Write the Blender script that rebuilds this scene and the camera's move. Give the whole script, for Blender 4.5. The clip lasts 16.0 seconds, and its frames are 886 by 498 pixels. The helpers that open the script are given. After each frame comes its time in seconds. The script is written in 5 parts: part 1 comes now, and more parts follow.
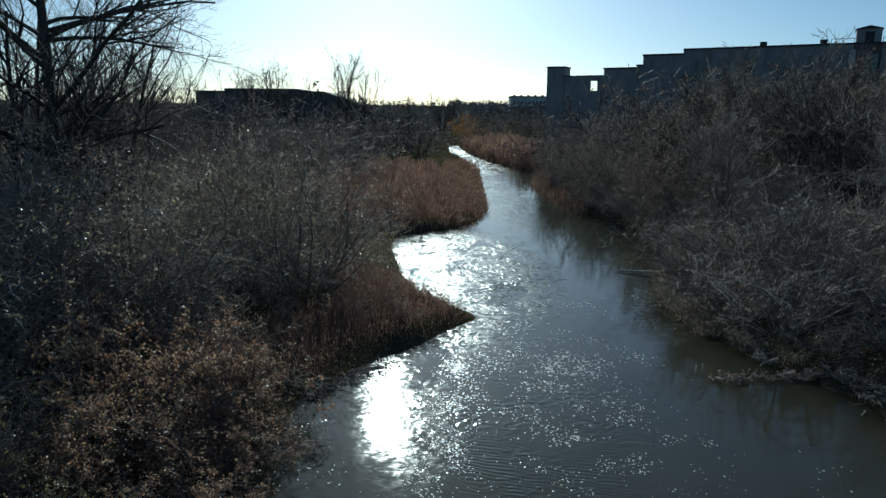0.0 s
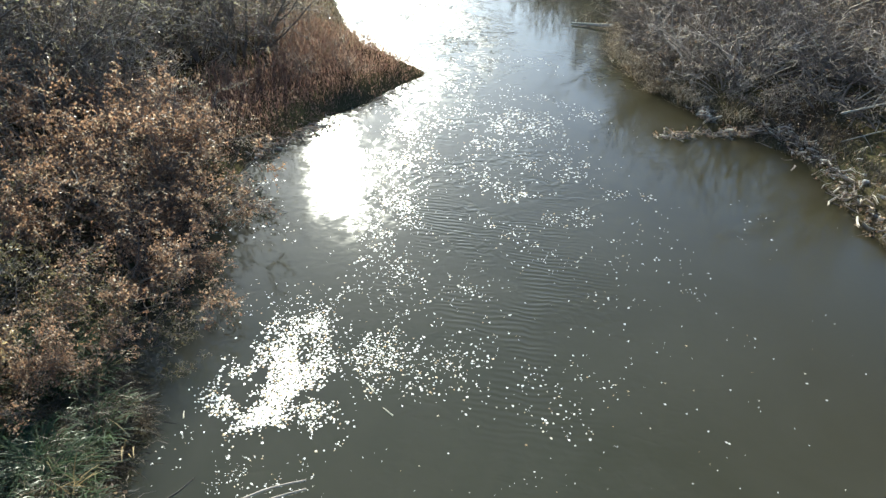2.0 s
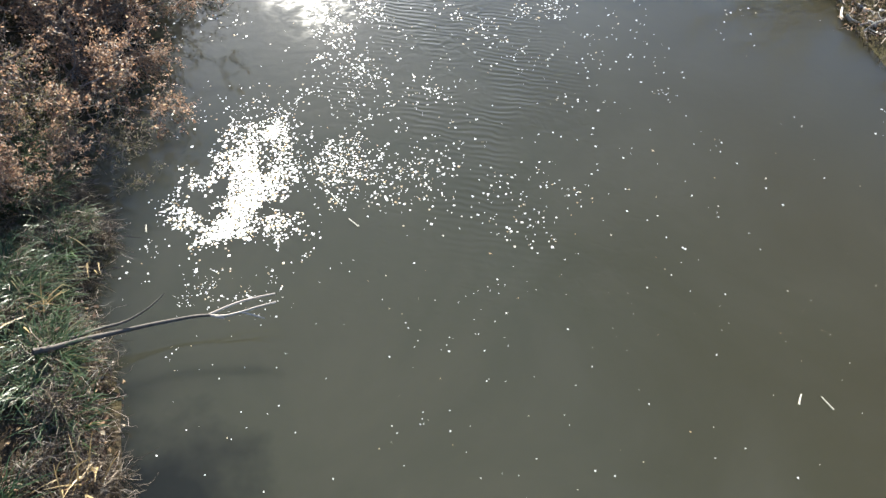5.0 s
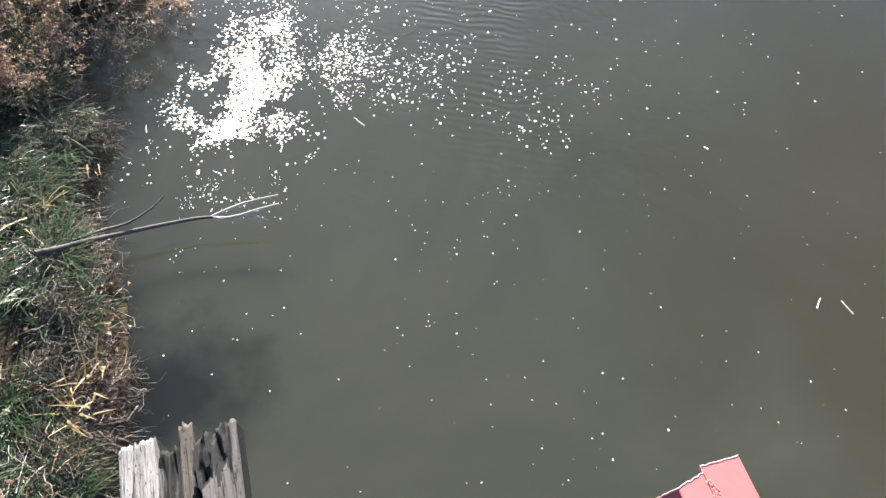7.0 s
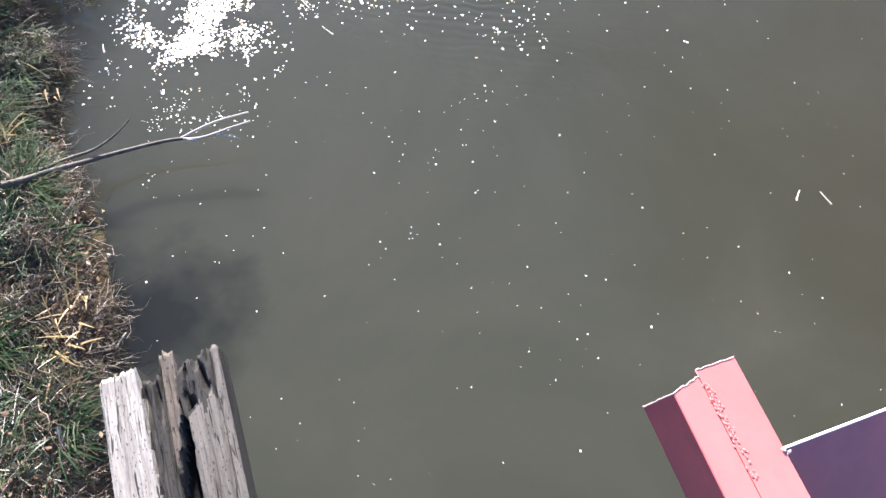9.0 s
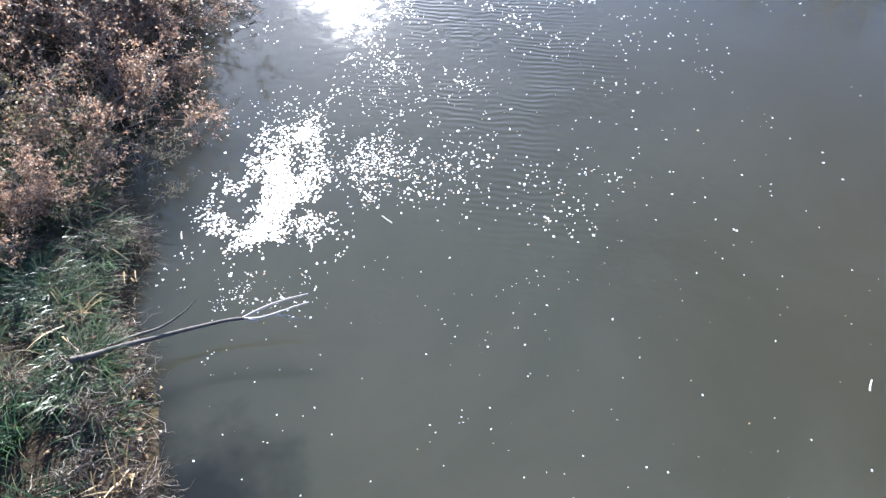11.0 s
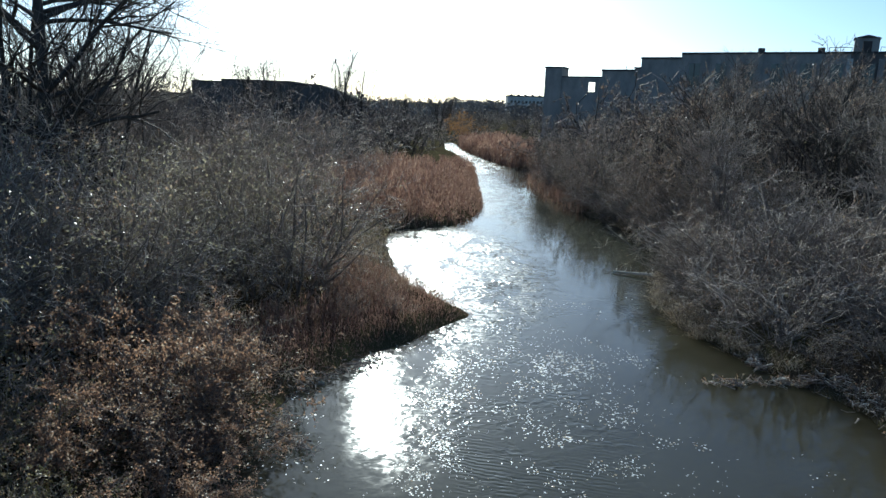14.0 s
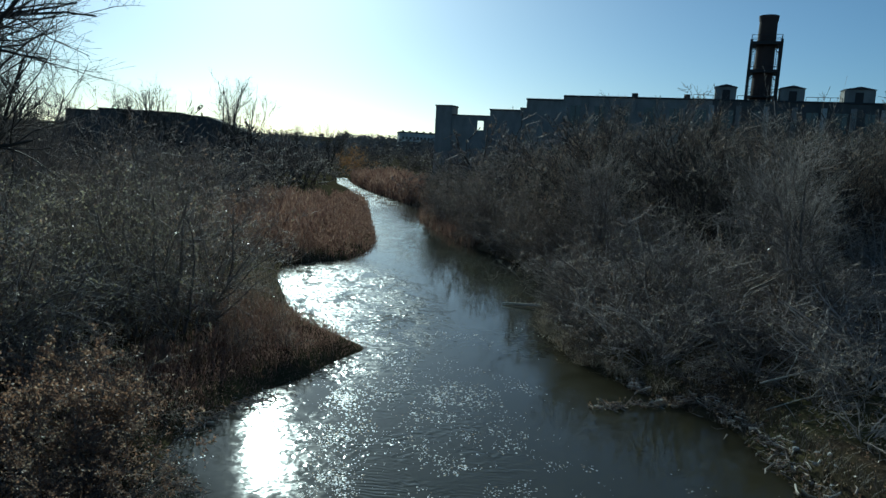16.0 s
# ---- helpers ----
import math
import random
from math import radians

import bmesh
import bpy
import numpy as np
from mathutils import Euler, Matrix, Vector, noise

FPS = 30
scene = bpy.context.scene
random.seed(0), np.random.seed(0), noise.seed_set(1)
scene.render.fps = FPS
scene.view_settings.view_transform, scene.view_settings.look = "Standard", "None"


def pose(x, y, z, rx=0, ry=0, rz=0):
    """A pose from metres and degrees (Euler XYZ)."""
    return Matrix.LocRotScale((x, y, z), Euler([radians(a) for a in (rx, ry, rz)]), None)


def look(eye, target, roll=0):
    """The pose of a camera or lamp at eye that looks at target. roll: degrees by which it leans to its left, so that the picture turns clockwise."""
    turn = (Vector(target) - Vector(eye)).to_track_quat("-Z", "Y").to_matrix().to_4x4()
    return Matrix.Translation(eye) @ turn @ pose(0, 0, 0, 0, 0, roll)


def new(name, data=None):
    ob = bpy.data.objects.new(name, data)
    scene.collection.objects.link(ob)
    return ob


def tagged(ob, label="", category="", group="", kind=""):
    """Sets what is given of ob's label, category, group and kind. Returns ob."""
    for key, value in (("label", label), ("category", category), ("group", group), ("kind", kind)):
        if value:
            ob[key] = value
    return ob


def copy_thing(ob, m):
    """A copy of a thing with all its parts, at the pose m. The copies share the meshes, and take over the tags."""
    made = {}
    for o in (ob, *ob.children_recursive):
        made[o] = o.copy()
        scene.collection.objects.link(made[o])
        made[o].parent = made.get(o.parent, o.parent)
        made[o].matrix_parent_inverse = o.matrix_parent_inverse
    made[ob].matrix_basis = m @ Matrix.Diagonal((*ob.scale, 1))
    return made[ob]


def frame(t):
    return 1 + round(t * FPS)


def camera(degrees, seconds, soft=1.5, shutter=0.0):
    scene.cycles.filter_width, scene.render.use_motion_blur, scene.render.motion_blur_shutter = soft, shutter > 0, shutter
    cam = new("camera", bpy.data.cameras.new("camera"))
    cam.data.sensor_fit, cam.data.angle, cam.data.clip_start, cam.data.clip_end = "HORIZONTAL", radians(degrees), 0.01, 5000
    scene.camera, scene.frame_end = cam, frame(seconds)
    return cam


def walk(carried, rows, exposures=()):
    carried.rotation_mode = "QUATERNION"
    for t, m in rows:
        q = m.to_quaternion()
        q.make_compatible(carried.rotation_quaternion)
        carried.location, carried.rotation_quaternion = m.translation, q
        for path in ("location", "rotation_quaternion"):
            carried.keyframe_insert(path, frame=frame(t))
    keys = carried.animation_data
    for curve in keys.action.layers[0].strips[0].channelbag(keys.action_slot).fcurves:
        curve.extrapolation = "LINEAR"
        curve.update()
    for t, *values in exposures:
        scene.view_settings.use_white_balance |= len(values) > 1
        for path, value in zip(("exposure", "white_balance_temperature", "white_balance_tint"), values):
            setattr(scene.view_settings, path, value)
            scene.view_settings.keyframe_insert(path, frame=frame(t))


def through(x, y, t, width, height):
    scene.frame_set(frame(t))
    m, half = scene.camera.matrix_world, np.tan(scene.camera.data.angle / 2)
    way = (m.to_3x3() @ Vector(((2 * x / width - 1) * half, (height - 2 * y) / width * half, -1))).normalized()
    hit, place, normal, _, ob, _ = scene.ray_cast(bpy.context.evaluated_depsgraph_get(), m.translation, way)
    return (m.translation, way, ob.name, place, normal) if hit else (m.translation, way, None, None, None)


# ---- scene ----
cam = camera(65.2, 16.0, soft=1.46)
PATH = [
    (0, (0.458, 0.246, 7.194), (0.453, 2.209, 6.813), 0.5),
    (0.5, (0.482, 0.258, 7.207), (0.476, 2.176, 6.641), 0.1),
    (1, (0.492, 0.273, 7.208), (0.522, 2.142, 6.497), 0.6),
    (1.5, (0.399, 0.355, 7.182), (0.493, 2.159, 6.323), 0.9),
    (2, (0.338, 0.435, 7.206), (0.491, 2.145, 6.179), 2.2),
    (2.5, (0.329, 0.491, 7.265), (0.513, 2.134, 6.140), 3.6),
    (3, (0.314, 0.569, 7.323), (0.529, 2.130, 6.091), 4.7),
    (3.5, (0.268, 0.654, 7.386), (0.526, 2.121, 6.052), 6.3),
    (4, (0.257, 0.741, 7.449), (0.531, 2.121, 6.028), 6.8),
    (4.2, (0.265, 0.770, 7.463), (0.535, 2.133, 6.025), 7.0),
    (6.3, (0.617, 0.998, 7.162), (0.776, 2.168, 5.547), 0.9),
    (6.5, (0.612, 0.985, 7.154), (0.763, 2.132, 5.523), 1.4),
    (7, (0.617, 0.973, 7.108), (0.769, 2.070, 5.443), 3.2),
    (7.5, (0.617, 0.986, 7.067), (0.787, 1.978, 5.339), 5.1),
    (8, (0.614, 0.992, 7.036), (0.808, 1.899, 5.264), 7.0),
    (8.2, (0.621, 1.013, 7.039), (0.810, 1.878, 5.246), 6.4),
    (10.3, (0.634, 1.000, 7.054), (0.791, 1.996, 5.327), -0.0),
    (10.5, (0.683, 1.006, 7.062), (0.797, 2.105, 5.395), -1.8),
    (11, (0.666, 0.940, 7.058), (0.744, 2.267, 5.564), -2.6),
    (11.5, (0.549, 0.821, 7.058), (0.624, 2.365, 5.789), -0.5),
    (12, (0.500, 0.685, 7.050), (0.581, 2.391, 6.011), 0.9),
    (12.5, (0.470, 0.577, 7.054), (0.555, 2.402, 6.240), 1.2),
    (13, (0.430, 0.514, 7.075), (0.433, 2.412, 6.445), 0.8),
    (13.5, (0.392, 0.486, 7.107), (0.377, 2.427, 6.624), 1.5),
    (14, (0.379, 0.447, 7.107), (0.395, 2.409, 6.719), 2.2),
    (14.5, (0.364, 0.419, 7.103), (0.431, 2.387, 6.753), 2.7),
    (15, (0.347, 0.393, 7.101), (0.479, 2.362, 6.780), 2.9),
    (15.2, (0.341, 0.375, 7.104), (0.494, 2.346, 6.800), 2.7),
    (15.5, (0.332, 0.327, 7.108), (0.537, 2.294, 6.810), 3.0),
    (16, (0.314, 0.190, 7.096), (0.634, 2.145, 6.821), 3.2),
]
EXPOSURES = [(0, -0.2, 5300, -10), (0.5, 1.17, 5550, -7), (1, 1.7, 5900, -6), (1.5, 1.7, 6150, -4), (3, 2.02, 6550, -1), (4, 2.1, 6550, 2), (6.3, 2.32, 6100, 9), (7, 2.37, 6150, 10), (8.2, 2.47, 6150, 17), (10.5, 2.7, 5600, 14), (11.5, 2.3, 5550, 9), (12, 2.1, 5650, 3), (12.8, 2.0, 5800, 0),
             (13.5, 1.5, 5700, -1), (14, 0.75, 5550, -3), (14.5, 0.3, 5400, -5), (15.5, -0.1, 5250, -13), (16, -0.25, 5200, -15)]
walk(cam, [(t, look(e, g, r)) for t, e, g, r in PATH], EXPOSURES)

# ---- light ----
SUN_EL, SUN_AZ = radians(24.0), radians(-5.2)          # azimuth to the right of +y
world = bpy.data.worlds.new("sky")
scene.world = world
world.use_nodes = True
wn, wl = world.node_tree.nodes, world.node_tree.links
sky = wn.new("ShaderNodeTexSky")
sky.sky_type, sky.sun_disc = "NISHITA", False
sky.sun_elevation, sky.sun_rotation = SUN_EL, SUN_AZ
sky.altitude, sky.air_density, sky.dust_density, sky.ozone_density = 100, 0.75, 0.8, 3.0
wn["Background"].inputs["Strength"].default_value = 0.08
wl.new(sky.outputs[0], wn["Background"].inputs["Color"])

sun = new("sun", bpy.data.lights.new("sun", "SUN"))
sun.data.energy, sun.data.angle, sun.data.color = 4.6, radians(0.53), (1.0, 0.93, 0.82)
sun_way = Vector((math.sin(SUN_AZ) * math.cos(SUN_EL), math.cos(SUN_AZ) * math.cos(SUN_EL), math.sin(SUN_EL)))
sun.matrix_world = look(sun_way * 50, (0, 0, 0))


# ---- materials ----
class Nodes:
    """A small builder for node materials."""

    def __init__(self, name):
        self.mat = bpy.data.materials.new(name)
        self.mat.use_nodes = True
        self.tree = self.mat.node_tree
        self.bsdf = self.tree.nodes["Principled BSDF"]

    def add(self, kind, **inputs):
        n = self.tree.nodes.new(kind)
        for k, v in inputs.items():
            self.put(n.inputs[k.replace("_", " ")], v)
        return n

    def put(self, socket, v):
        if isinstance(v, bpy.types.NodeSocket):
            self.tree.links.new(v, socket)
        else:
            socket.default_value = v

    def noise(self, scale, detail=4, rough=0.6, stretch=None, kind="Object", distort=0.0):
        c = self.add("ShaderNodeTexCoord").outputs[kind]
        if stretch:
            m = self.add("ShaderNodeMapping", Vector=c, Scale=stretch)
            c = m.outputs[0]
        return self.add("ShaderNodeTexNoise", Vector=c, Scale=scale, Detail=detail, Roughness=rough, Distortion=distort).outputs["Fac"]

    def ramp(self, fac, stops):
        r = self.add("ShaderNodeValToRGB", Fac=fac)
        el = r.color_ramp.elements
        while len(el) < len(stops):
            el.new(0.5)
        for e, (p, c) in zip(el, stops):
            e.position, e.color = p, (*c, 1)
        return r.outputs["Color"]

    def mix(self, fac, a, b, how="MIX"):
        m = self.add("ShaderNodeMix")
        m.data_type, m.blend_type = "RGBA", how
        self.put(m.inputs[0], fac)
        self.put(m.inputs[6], a if isinstance(a, bpy.types.NodeSocket) else (*a, 1))
        self.put(m.inputs[7], b if isinstance(b, bpy.types.NodeSocket) else (*b, 1))
        return m.outputs[2]

    def calc(self, op, a, b=0.0, c=0.0):
        m = self.add("ShaderNodeMath")
        m.operation = op
        for s, v in zip(m.inputs, (a, b, c)):
            self.put(s, v)
        return m.outputs[0]

    def span(self, v, lo, hi, a=0.0, b=1.0):
        return self.add("ShaderNodeMapRange", Value=v, From_Min=lo, From_Max=hi, To_Min=a, To_Max=b).outputs[0]

    def island(self):
        return self.add("ShaderNodeNewGeometry").outputs["Random Per Island"]

    def chance(self):
        return self.add("ShaderNodeObjectInfo").outputs["Random"]

    def bump(self, height, strength=0.4, distance=0.02):
        b = self.add("ShaderNodeBump", Height=height, Strength=strength, Distance=distance)
        self.put(self.bsdf.inputs["Normal"], b.outputs[0])

    def end(self, colour, rough=0.8, metal=0.0, spec=0.4):
        self.put(self.bsdf.inputs["Base Color"], colour if isinstance(colour, bpy.types.NodeSocket) else (*colour, 1))
        self.put(self.bsdf.inputs["Roughness"], rough)
        self.put(self.bsdf.inputs["Metallic"], metal)
        self.put(self.bsdf.inputs["Specular IOR Level"], spec)
        return self.mat


def bark_material(name, dark, light, spread=0.25):
    n = Nodes(name)
    grain = n.noise(9, 5, 0.7, (1, 1, 0.25))
    c = n.ramp(grain, [(0.3, dark), (0.7, light)])
    c = n.mix(n.span(n.island(), 0, 1, 0, spread), c, [x * 1.9 for x in light])
    n.bump(n.noise(40, 3, 0.7, (1, 1, 0.3)), 0.5, 0.01)
    return n.end(c, 0.75, spec=0.3)


def leaf_material(name, stops, through=0.35, rough=0.55):
    """Thin dry leaves: each island its own tint, some light passing through."""
    n = Nodes(name)
    c = n.ramp(n.island(), stops)
    c = n.mix(0.35, c, n.ramp(n.noise(25, 3), [(0.3, (0.3, 0.3, 0.3)), (0.7, (0.75, 0.75, 0.75))]), "MULTIPLY")
    mat = n.end(c, rough, spec=0.5)
    t = n.add("ShaderNodeBsdfTranslucent", Color=c)
    m = n.add("ShaderNodeMixShader", Fac=through)
    out = n.tree.nodes["Material Output"]
    n.tree.links.new(n.bsdf.outputs[0], m.inputs[1])
    n.tree.links.new(t.outputs[0], m.inputs[2])
    n.tree.links.new(m.outputs[0], out.inputs["Surface"])
    return mat


def water_material():
    n = Nodes("river_water")
    pos = n.add("ShaderNodeNewGeometry").outputs["Position"]

    def field(scale, detail, stretch, rough=0.55, distort=0.0):
        v = n.add("ShaderNodeMapping", Vector=pos, Scale=stretch).outputs[0]
        return n.add("ShaderNodeTexNoise", Vector=v, Scale=scale, Detail=detail, Roughness=rough, Distortion=distort).outputs["Fac"]

    silt = field(0.25, 5, (1, 1, 1), 0.6, 0.6)
    c = n.ramp(silt, [(0.3, (0.0305, 0.0318, 0.0218)), (0.7, (0.045, 0.044, 0.0315))])

    def within(cx, cy, rx, ry):
        """How far a place lies from a middle, in half-widths."""
        off = n.add("ShaderNodeVectorMath", Vector=pos)
        off.operation = "SUBTRACT"
        off.inputs[1].default_value = (cx, cy, 0)
        rel = n.add("ShaderNodeVectorMath")
        rel.operation = "DIVIDE"
        n.put(rel.inputs[0], off.outputs[0])
        rel.inputs[1].default_value = (rx, ry, 1e6)
        size = n.add("ShaderNodeVectorMath")
        size.operation = "LENGTH"
        n.put(size.inputs[0], rel.outputs[0])
        return size.outputs["Value"]

    # browner silt along the far bank, also put in for the bank's dark reflection
    far_bank_brown = n.calc("ADD", within(11.0, 12.0, 8.5, 22.0), n.span(silt, 0.3, 0.7, -0.15, 0.15))
    c = n.mix(n.span(far_bank_brown, 1.0, 0.45, 0.0, 0.8), c, (0.032, 0.0275, 0.0125))
    # a darker patch of water beside the near bank, uneven at its rim
    dark_patch = n.calc("ADD", within(-1.75, 4.0, 0.95, 0.85), n.span(field(1.6, 3, (1, 1, 1), 0.6), 0.3, 0.7, -0.3, 0.3))
    c = n.mix(n.span(dark_patch, 1.25, 0.35, 0.0, 0.75), c, (0.006, 0.0065, 0.006))
    # calm water with wind-ruffled patches: middle and half-widths of each, and its strength
    gust = n.span(field(0.9, 3, (1, 0.8, 1), 0.65, 0.9), 0.46, 0.56, 0.15, 1.0)
    ruffle, ripple = 0.03, 0.0
    streak = n.calc("MULTIPLY", n.span(field(0.55, 3, (1, 0.5, 1), 0.65, 0.8), 0.34, 0.5), n.span(field(3.5, 2, (1, 1, 1), 0.7), 0.42, 0.55, 0.35, 1.0))
    for cx, cy, rx, ry, power, mat_ in ((2.4, 17.0, 3.8, 6.5, 0.35, 0.0), (2.4, 8.8, 4.2, 5.5, 0.12, 0.0), (1.4, 32.0, 5.0, 15.0, 0.9, 1.0), (5.4, 62.0, 3.2, 26.0, 0.4, 0.8), (0.3, 17.5, 2.6, 6.0, 0.14, 0.3), (5.0, 125.0, 9.0, 62.0, 0.9, 1.0)):
        size = within(cx, cy, rx, ry)
        ruffle = n.calc("MAXIMUM", ruffle, n.calc("MULTIPLY", n.calc("MULTIPLY", n.span(size, 1.0, 0.45), power), gust))
        if mat_:
            ripple = n.calc("MAXIMUM", ripple, n.calc("MULTIPLY", n.calc("MULTIPLY", n.span(size, 1.0, 0.6), mat_), streak))
    fine = field(4.6, 1.5, (1.0, 1.15, 1), 0.45, 0.5)
    swell = field(1.4, 2, (1, 1.6, 1), 0.5, 0.4)
    b0 = n.add("ShaderNodeBump", Height=swell, Strength=0.028, Distance=0.05)
    b1 = n.add("ShaderNodeBump", Height=fine, Strength=ruffle, Distance=0.085, Normal=b0.outputs[0])
    # trains of small wavelets in the middle of the stream
    wave = n.add("ShaderNodeTexWave", Vector=n.add("ShaderNodeMapping", Vector=pos, Rotation=(0, 0, 0.25)).outputs[0], Scale=2.3, Distortion=7.0, Detail=2.0, Detail_Scale=0.7)
    wave.bands_direction = "Y"
    train = n.calc("MULTIPLY", n.span(field(0.6, 2, (1, 0.7, 1), 0.5, 0.5), 0.44, 0.6), n.span(within(2.3, 12.0, 2.6, 6.0), 1.0, 0.3, 0.0, 1.0))
    b2 = n.add("ShaderNodeBump", Height=wave.outputs["Fac"], Strength=train, Distance=0.006, Normal=b1.outputs[0])
    n.put(n.bsdf.inputs["Normal"], b2.outputs[0])
    n.put(n.bsdf.inputs["IOR"], 1.333)
    # light spreads a little way through the murky water
    n.bsdf.subsurface_method = "BURLEY"
    n.put(n.bsdf.inputs["Subsurface Weight"], 1.0)
    n.put(n.bsdf.inputs["Subsurface Radius"], (1.0, 1.0, 0.8))
    n.put(n.bsdf.inputs["Subsurface Scale"], 2.0)
    return n.end(c, n.calc("MULTIPLY_ADD", ripple, 0.29, 0.036), spec=0.5)


def ground_material():
    n = Nodes("leaf_litter_soil")
    big = n.noise(0.35, 5, 0.6)
    small = n.noise(11, 5, 0.75)
    c = n.ramp(small, [(0.25, (0.022, 0.017, 0.012)), (0.55, (0.062, 0.047, 0.032)), (0.8, (0.13, 0.1, 0.065))])
    c = n.mix(n.span(big, 0.4, 0.65, 0, 0.6), c, n.ramp(small, [(0.3, (0.05, 0.055, 0.02)), (0.75, (0.14, 0.13, 0.06))]))
    n.bump(small, 0.8, 0.06)
    return n.end(c, 1.0, spec=0.0)


def wall_material(name, base, stain, scale=0.5):
    n = Nodes(name)
    a = n.noise(scale, 6, 0.65, (1, 1, 0.45))
    b = n.noise(6, 4, 0.7)
    c = n.ramp(a, [(0.3, stain), (0.62, base)])
    c = n.mix(n.span(b, 0.35, 0.7, 0, 0.35), c, [x * 0.55 for x in base])
    n.bump(b, 0.4, 0.03)
    return n.end(c, 0.9, spec=0.3)


def weathered_wood(name="weathered_wood", tone=1.0, warm=1.0):
    n = Nodes(name)
    g = n.noise(42, 6, 0.75, (1, 0.07, 1), distort=0.4)
    f = n.noise(140, 3, 0.7, (1, 0.08, 1))
    big = n.noise(7, 4, 0.65, (1, 0.5, 1))
    c = n.ramp(g, [(0.28, (0.13, 0.105, 0.085)), (0.42, (0.36, 0.325, 0.285)), (0.6, (0.52, 0.48, 0.43)), (0.85, (0.64, 0.61, 0.57))])
    c = n.mix(n.span(big, 0.55, 0.75, 0, 0.4), c, (0.30, 0.235, 0.165))
    rust = n.noise(13, 2, 0.5, (1, 0.5, 1))
    c = n.mix(n.span(rust, 0.70, 0.76, 0, 0.7), c, (0.34, 0.14, 0.05))
    crack = n.noise(95, 2, 0.55, (1, 0.10, 1), distort=0.7)
    c = n.mix(n.span(crack, 0.33, 0.38, 0.92, 0), c, (0.03, 0.025, 0.02))
    pit = n.noise(190, 2, 0.5, (1, 0.5, 1))
    c = n.mix(n.span(pit, 0.62, 0.68, 0, 0.75), c, (0.05, 0.042, 0.037))
    c = n.mix(1.0, c, (tone * warm, tone, tone / warm), "MULTIPLY")
    n.bump(n.calc("MULTIPLY_ADD", f, 0.5, g), 0.9, 0.012)
    return n.end(c, 0.88, spec=0.2)


def red_paint(name, base, dark, rough):
    n = Nodes(name)
    a = n.noise(9, 5, 0.6)
    b = n.noise(120, 3, 0.7)
    c = n.ramp(a, [(0.25, dark), (0.7, base)])
    c = n.mix(n.span(b, 0.66, 0.78, 0, 0.6), c, (0.16, 0.05, 0.035))
    n.bump(n.noise(30, 4, 0.6), 0.15, 0.004)
    return n.end(c, rough, spec=0.5)


def plain(name, c, rough=0.8, metal=0.0, scale=20):
    n = Nodes(name)
    f = n.noise(scale, 4, 0.65)
    col = n.ramp(f, [(0.3, [x * 0.6 for x in c]), (0.7, [min(1, x * 1.15) for x in c])])
    n.bump(f, 0.3, 0.01)
    return n.end(col, rough, metal)


WATER, SOIL = water_material(), ground_material()
BARK = bark_material("grey_brown_bark", (0.059, 0.048, 0.042), (0.21, 0.172, 0.146))
BARK_DARK = bark_material("dark_bark", (0.02, 0.017, 0.015), (0.07, 0.06, 0.05), 0.15)
TWIG = bark_material("twig_bark", (0.084, 0.068, 0.057), (0.26, 0.212, 0.177), 0.7)
TWIG_PALE = bark_material("pale_twig_bark", (0.115, 0.099, 0.087), (0.32, 0.277, 0.24), 0.75)
LEAF_RUST = leaf_material("rusty_leaves", [(0.0, (0.17, 0.105, 0.075)), (0.45, (0.34, 0.215, 0.14)), (0.8, (0.46, 0.33, 0.21)), (1.0, (0.52, 0.44, 0.31))], 0.55, 0.36)
LEAF_BUSH = leaf_material("bright_rusty_leaves", [(0.0, (0.18, 0.105, 0.068)), (0.4, (0.37, 0.215, 0.135)), (0.78, (0.48, 0.30, 0.185)), (1.0, (0.64, 0.52, 0.37))], 0.56, 0.45)
LEAF_GREEN = leaf_material("fading_green_leaves", [(0.0, (0.10, 0.10, 0.05)), (0.5, (0.19, 0.18, 0.085)), (0.8, (0.33, 0.24, 0.12)), (1.0, (0.48, 0.40, 0.25))], 0.5, 0.4)
LEAF_FAR = leaf_material("far_bare_wood", [(0.0, (0.07, 0.058, 0.056)), (0.6, (0.13, 0.105, 0.098)), (1.0, (0.19, 0.145, 0.115))], 0.3, 0.8)
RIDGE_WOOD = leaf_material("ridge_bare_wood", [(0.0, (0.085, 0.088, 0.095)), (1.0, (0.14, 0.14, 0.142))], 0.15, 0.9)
DEAD = leaf_material("dead_grey_grass", [(0.0, (0.035, 0.026, 0.02)), (0.55, (0.105, 0.078, 0.056)), (1.0, (0.30, 0.23, 0.155))], 0.2, 0.6)
YELLOW = leaf_material("yellow_reed_leaf", [(0.0, (0.26, 0.17, 0.06)), (1.0, (0.58, 0.43, 0.2))], 0.3, 0.5)
LEAF_OLIVE = leaf_material("olive_brown_leaves", [(0.0, (0.145, 0.125, 0.078)), (0.45, (0.29, 0.25, 0.15)), (0.8, (0.39, 0.35, 0.215)), (1.0, (0.50, 0.46, 0.33))], 0.55, 0.36)
LEAF_GOLD = leaf_material("golden_leaves", [(0.0, (0.35, 0.2, 0.09)), (0.5, (0.55, 0.38, 0.18)), (1.0, (0.7, 0.6, 0.36))], 0.5, 0.35)
REED = leaf_material("red_brown_reed", [(0.0, (0.16, 0.088, 0.068)), (0.5, (0.28, 0.16, 0.118)), (1.0, (0.43, 0.30, 0.215))], 0.42)
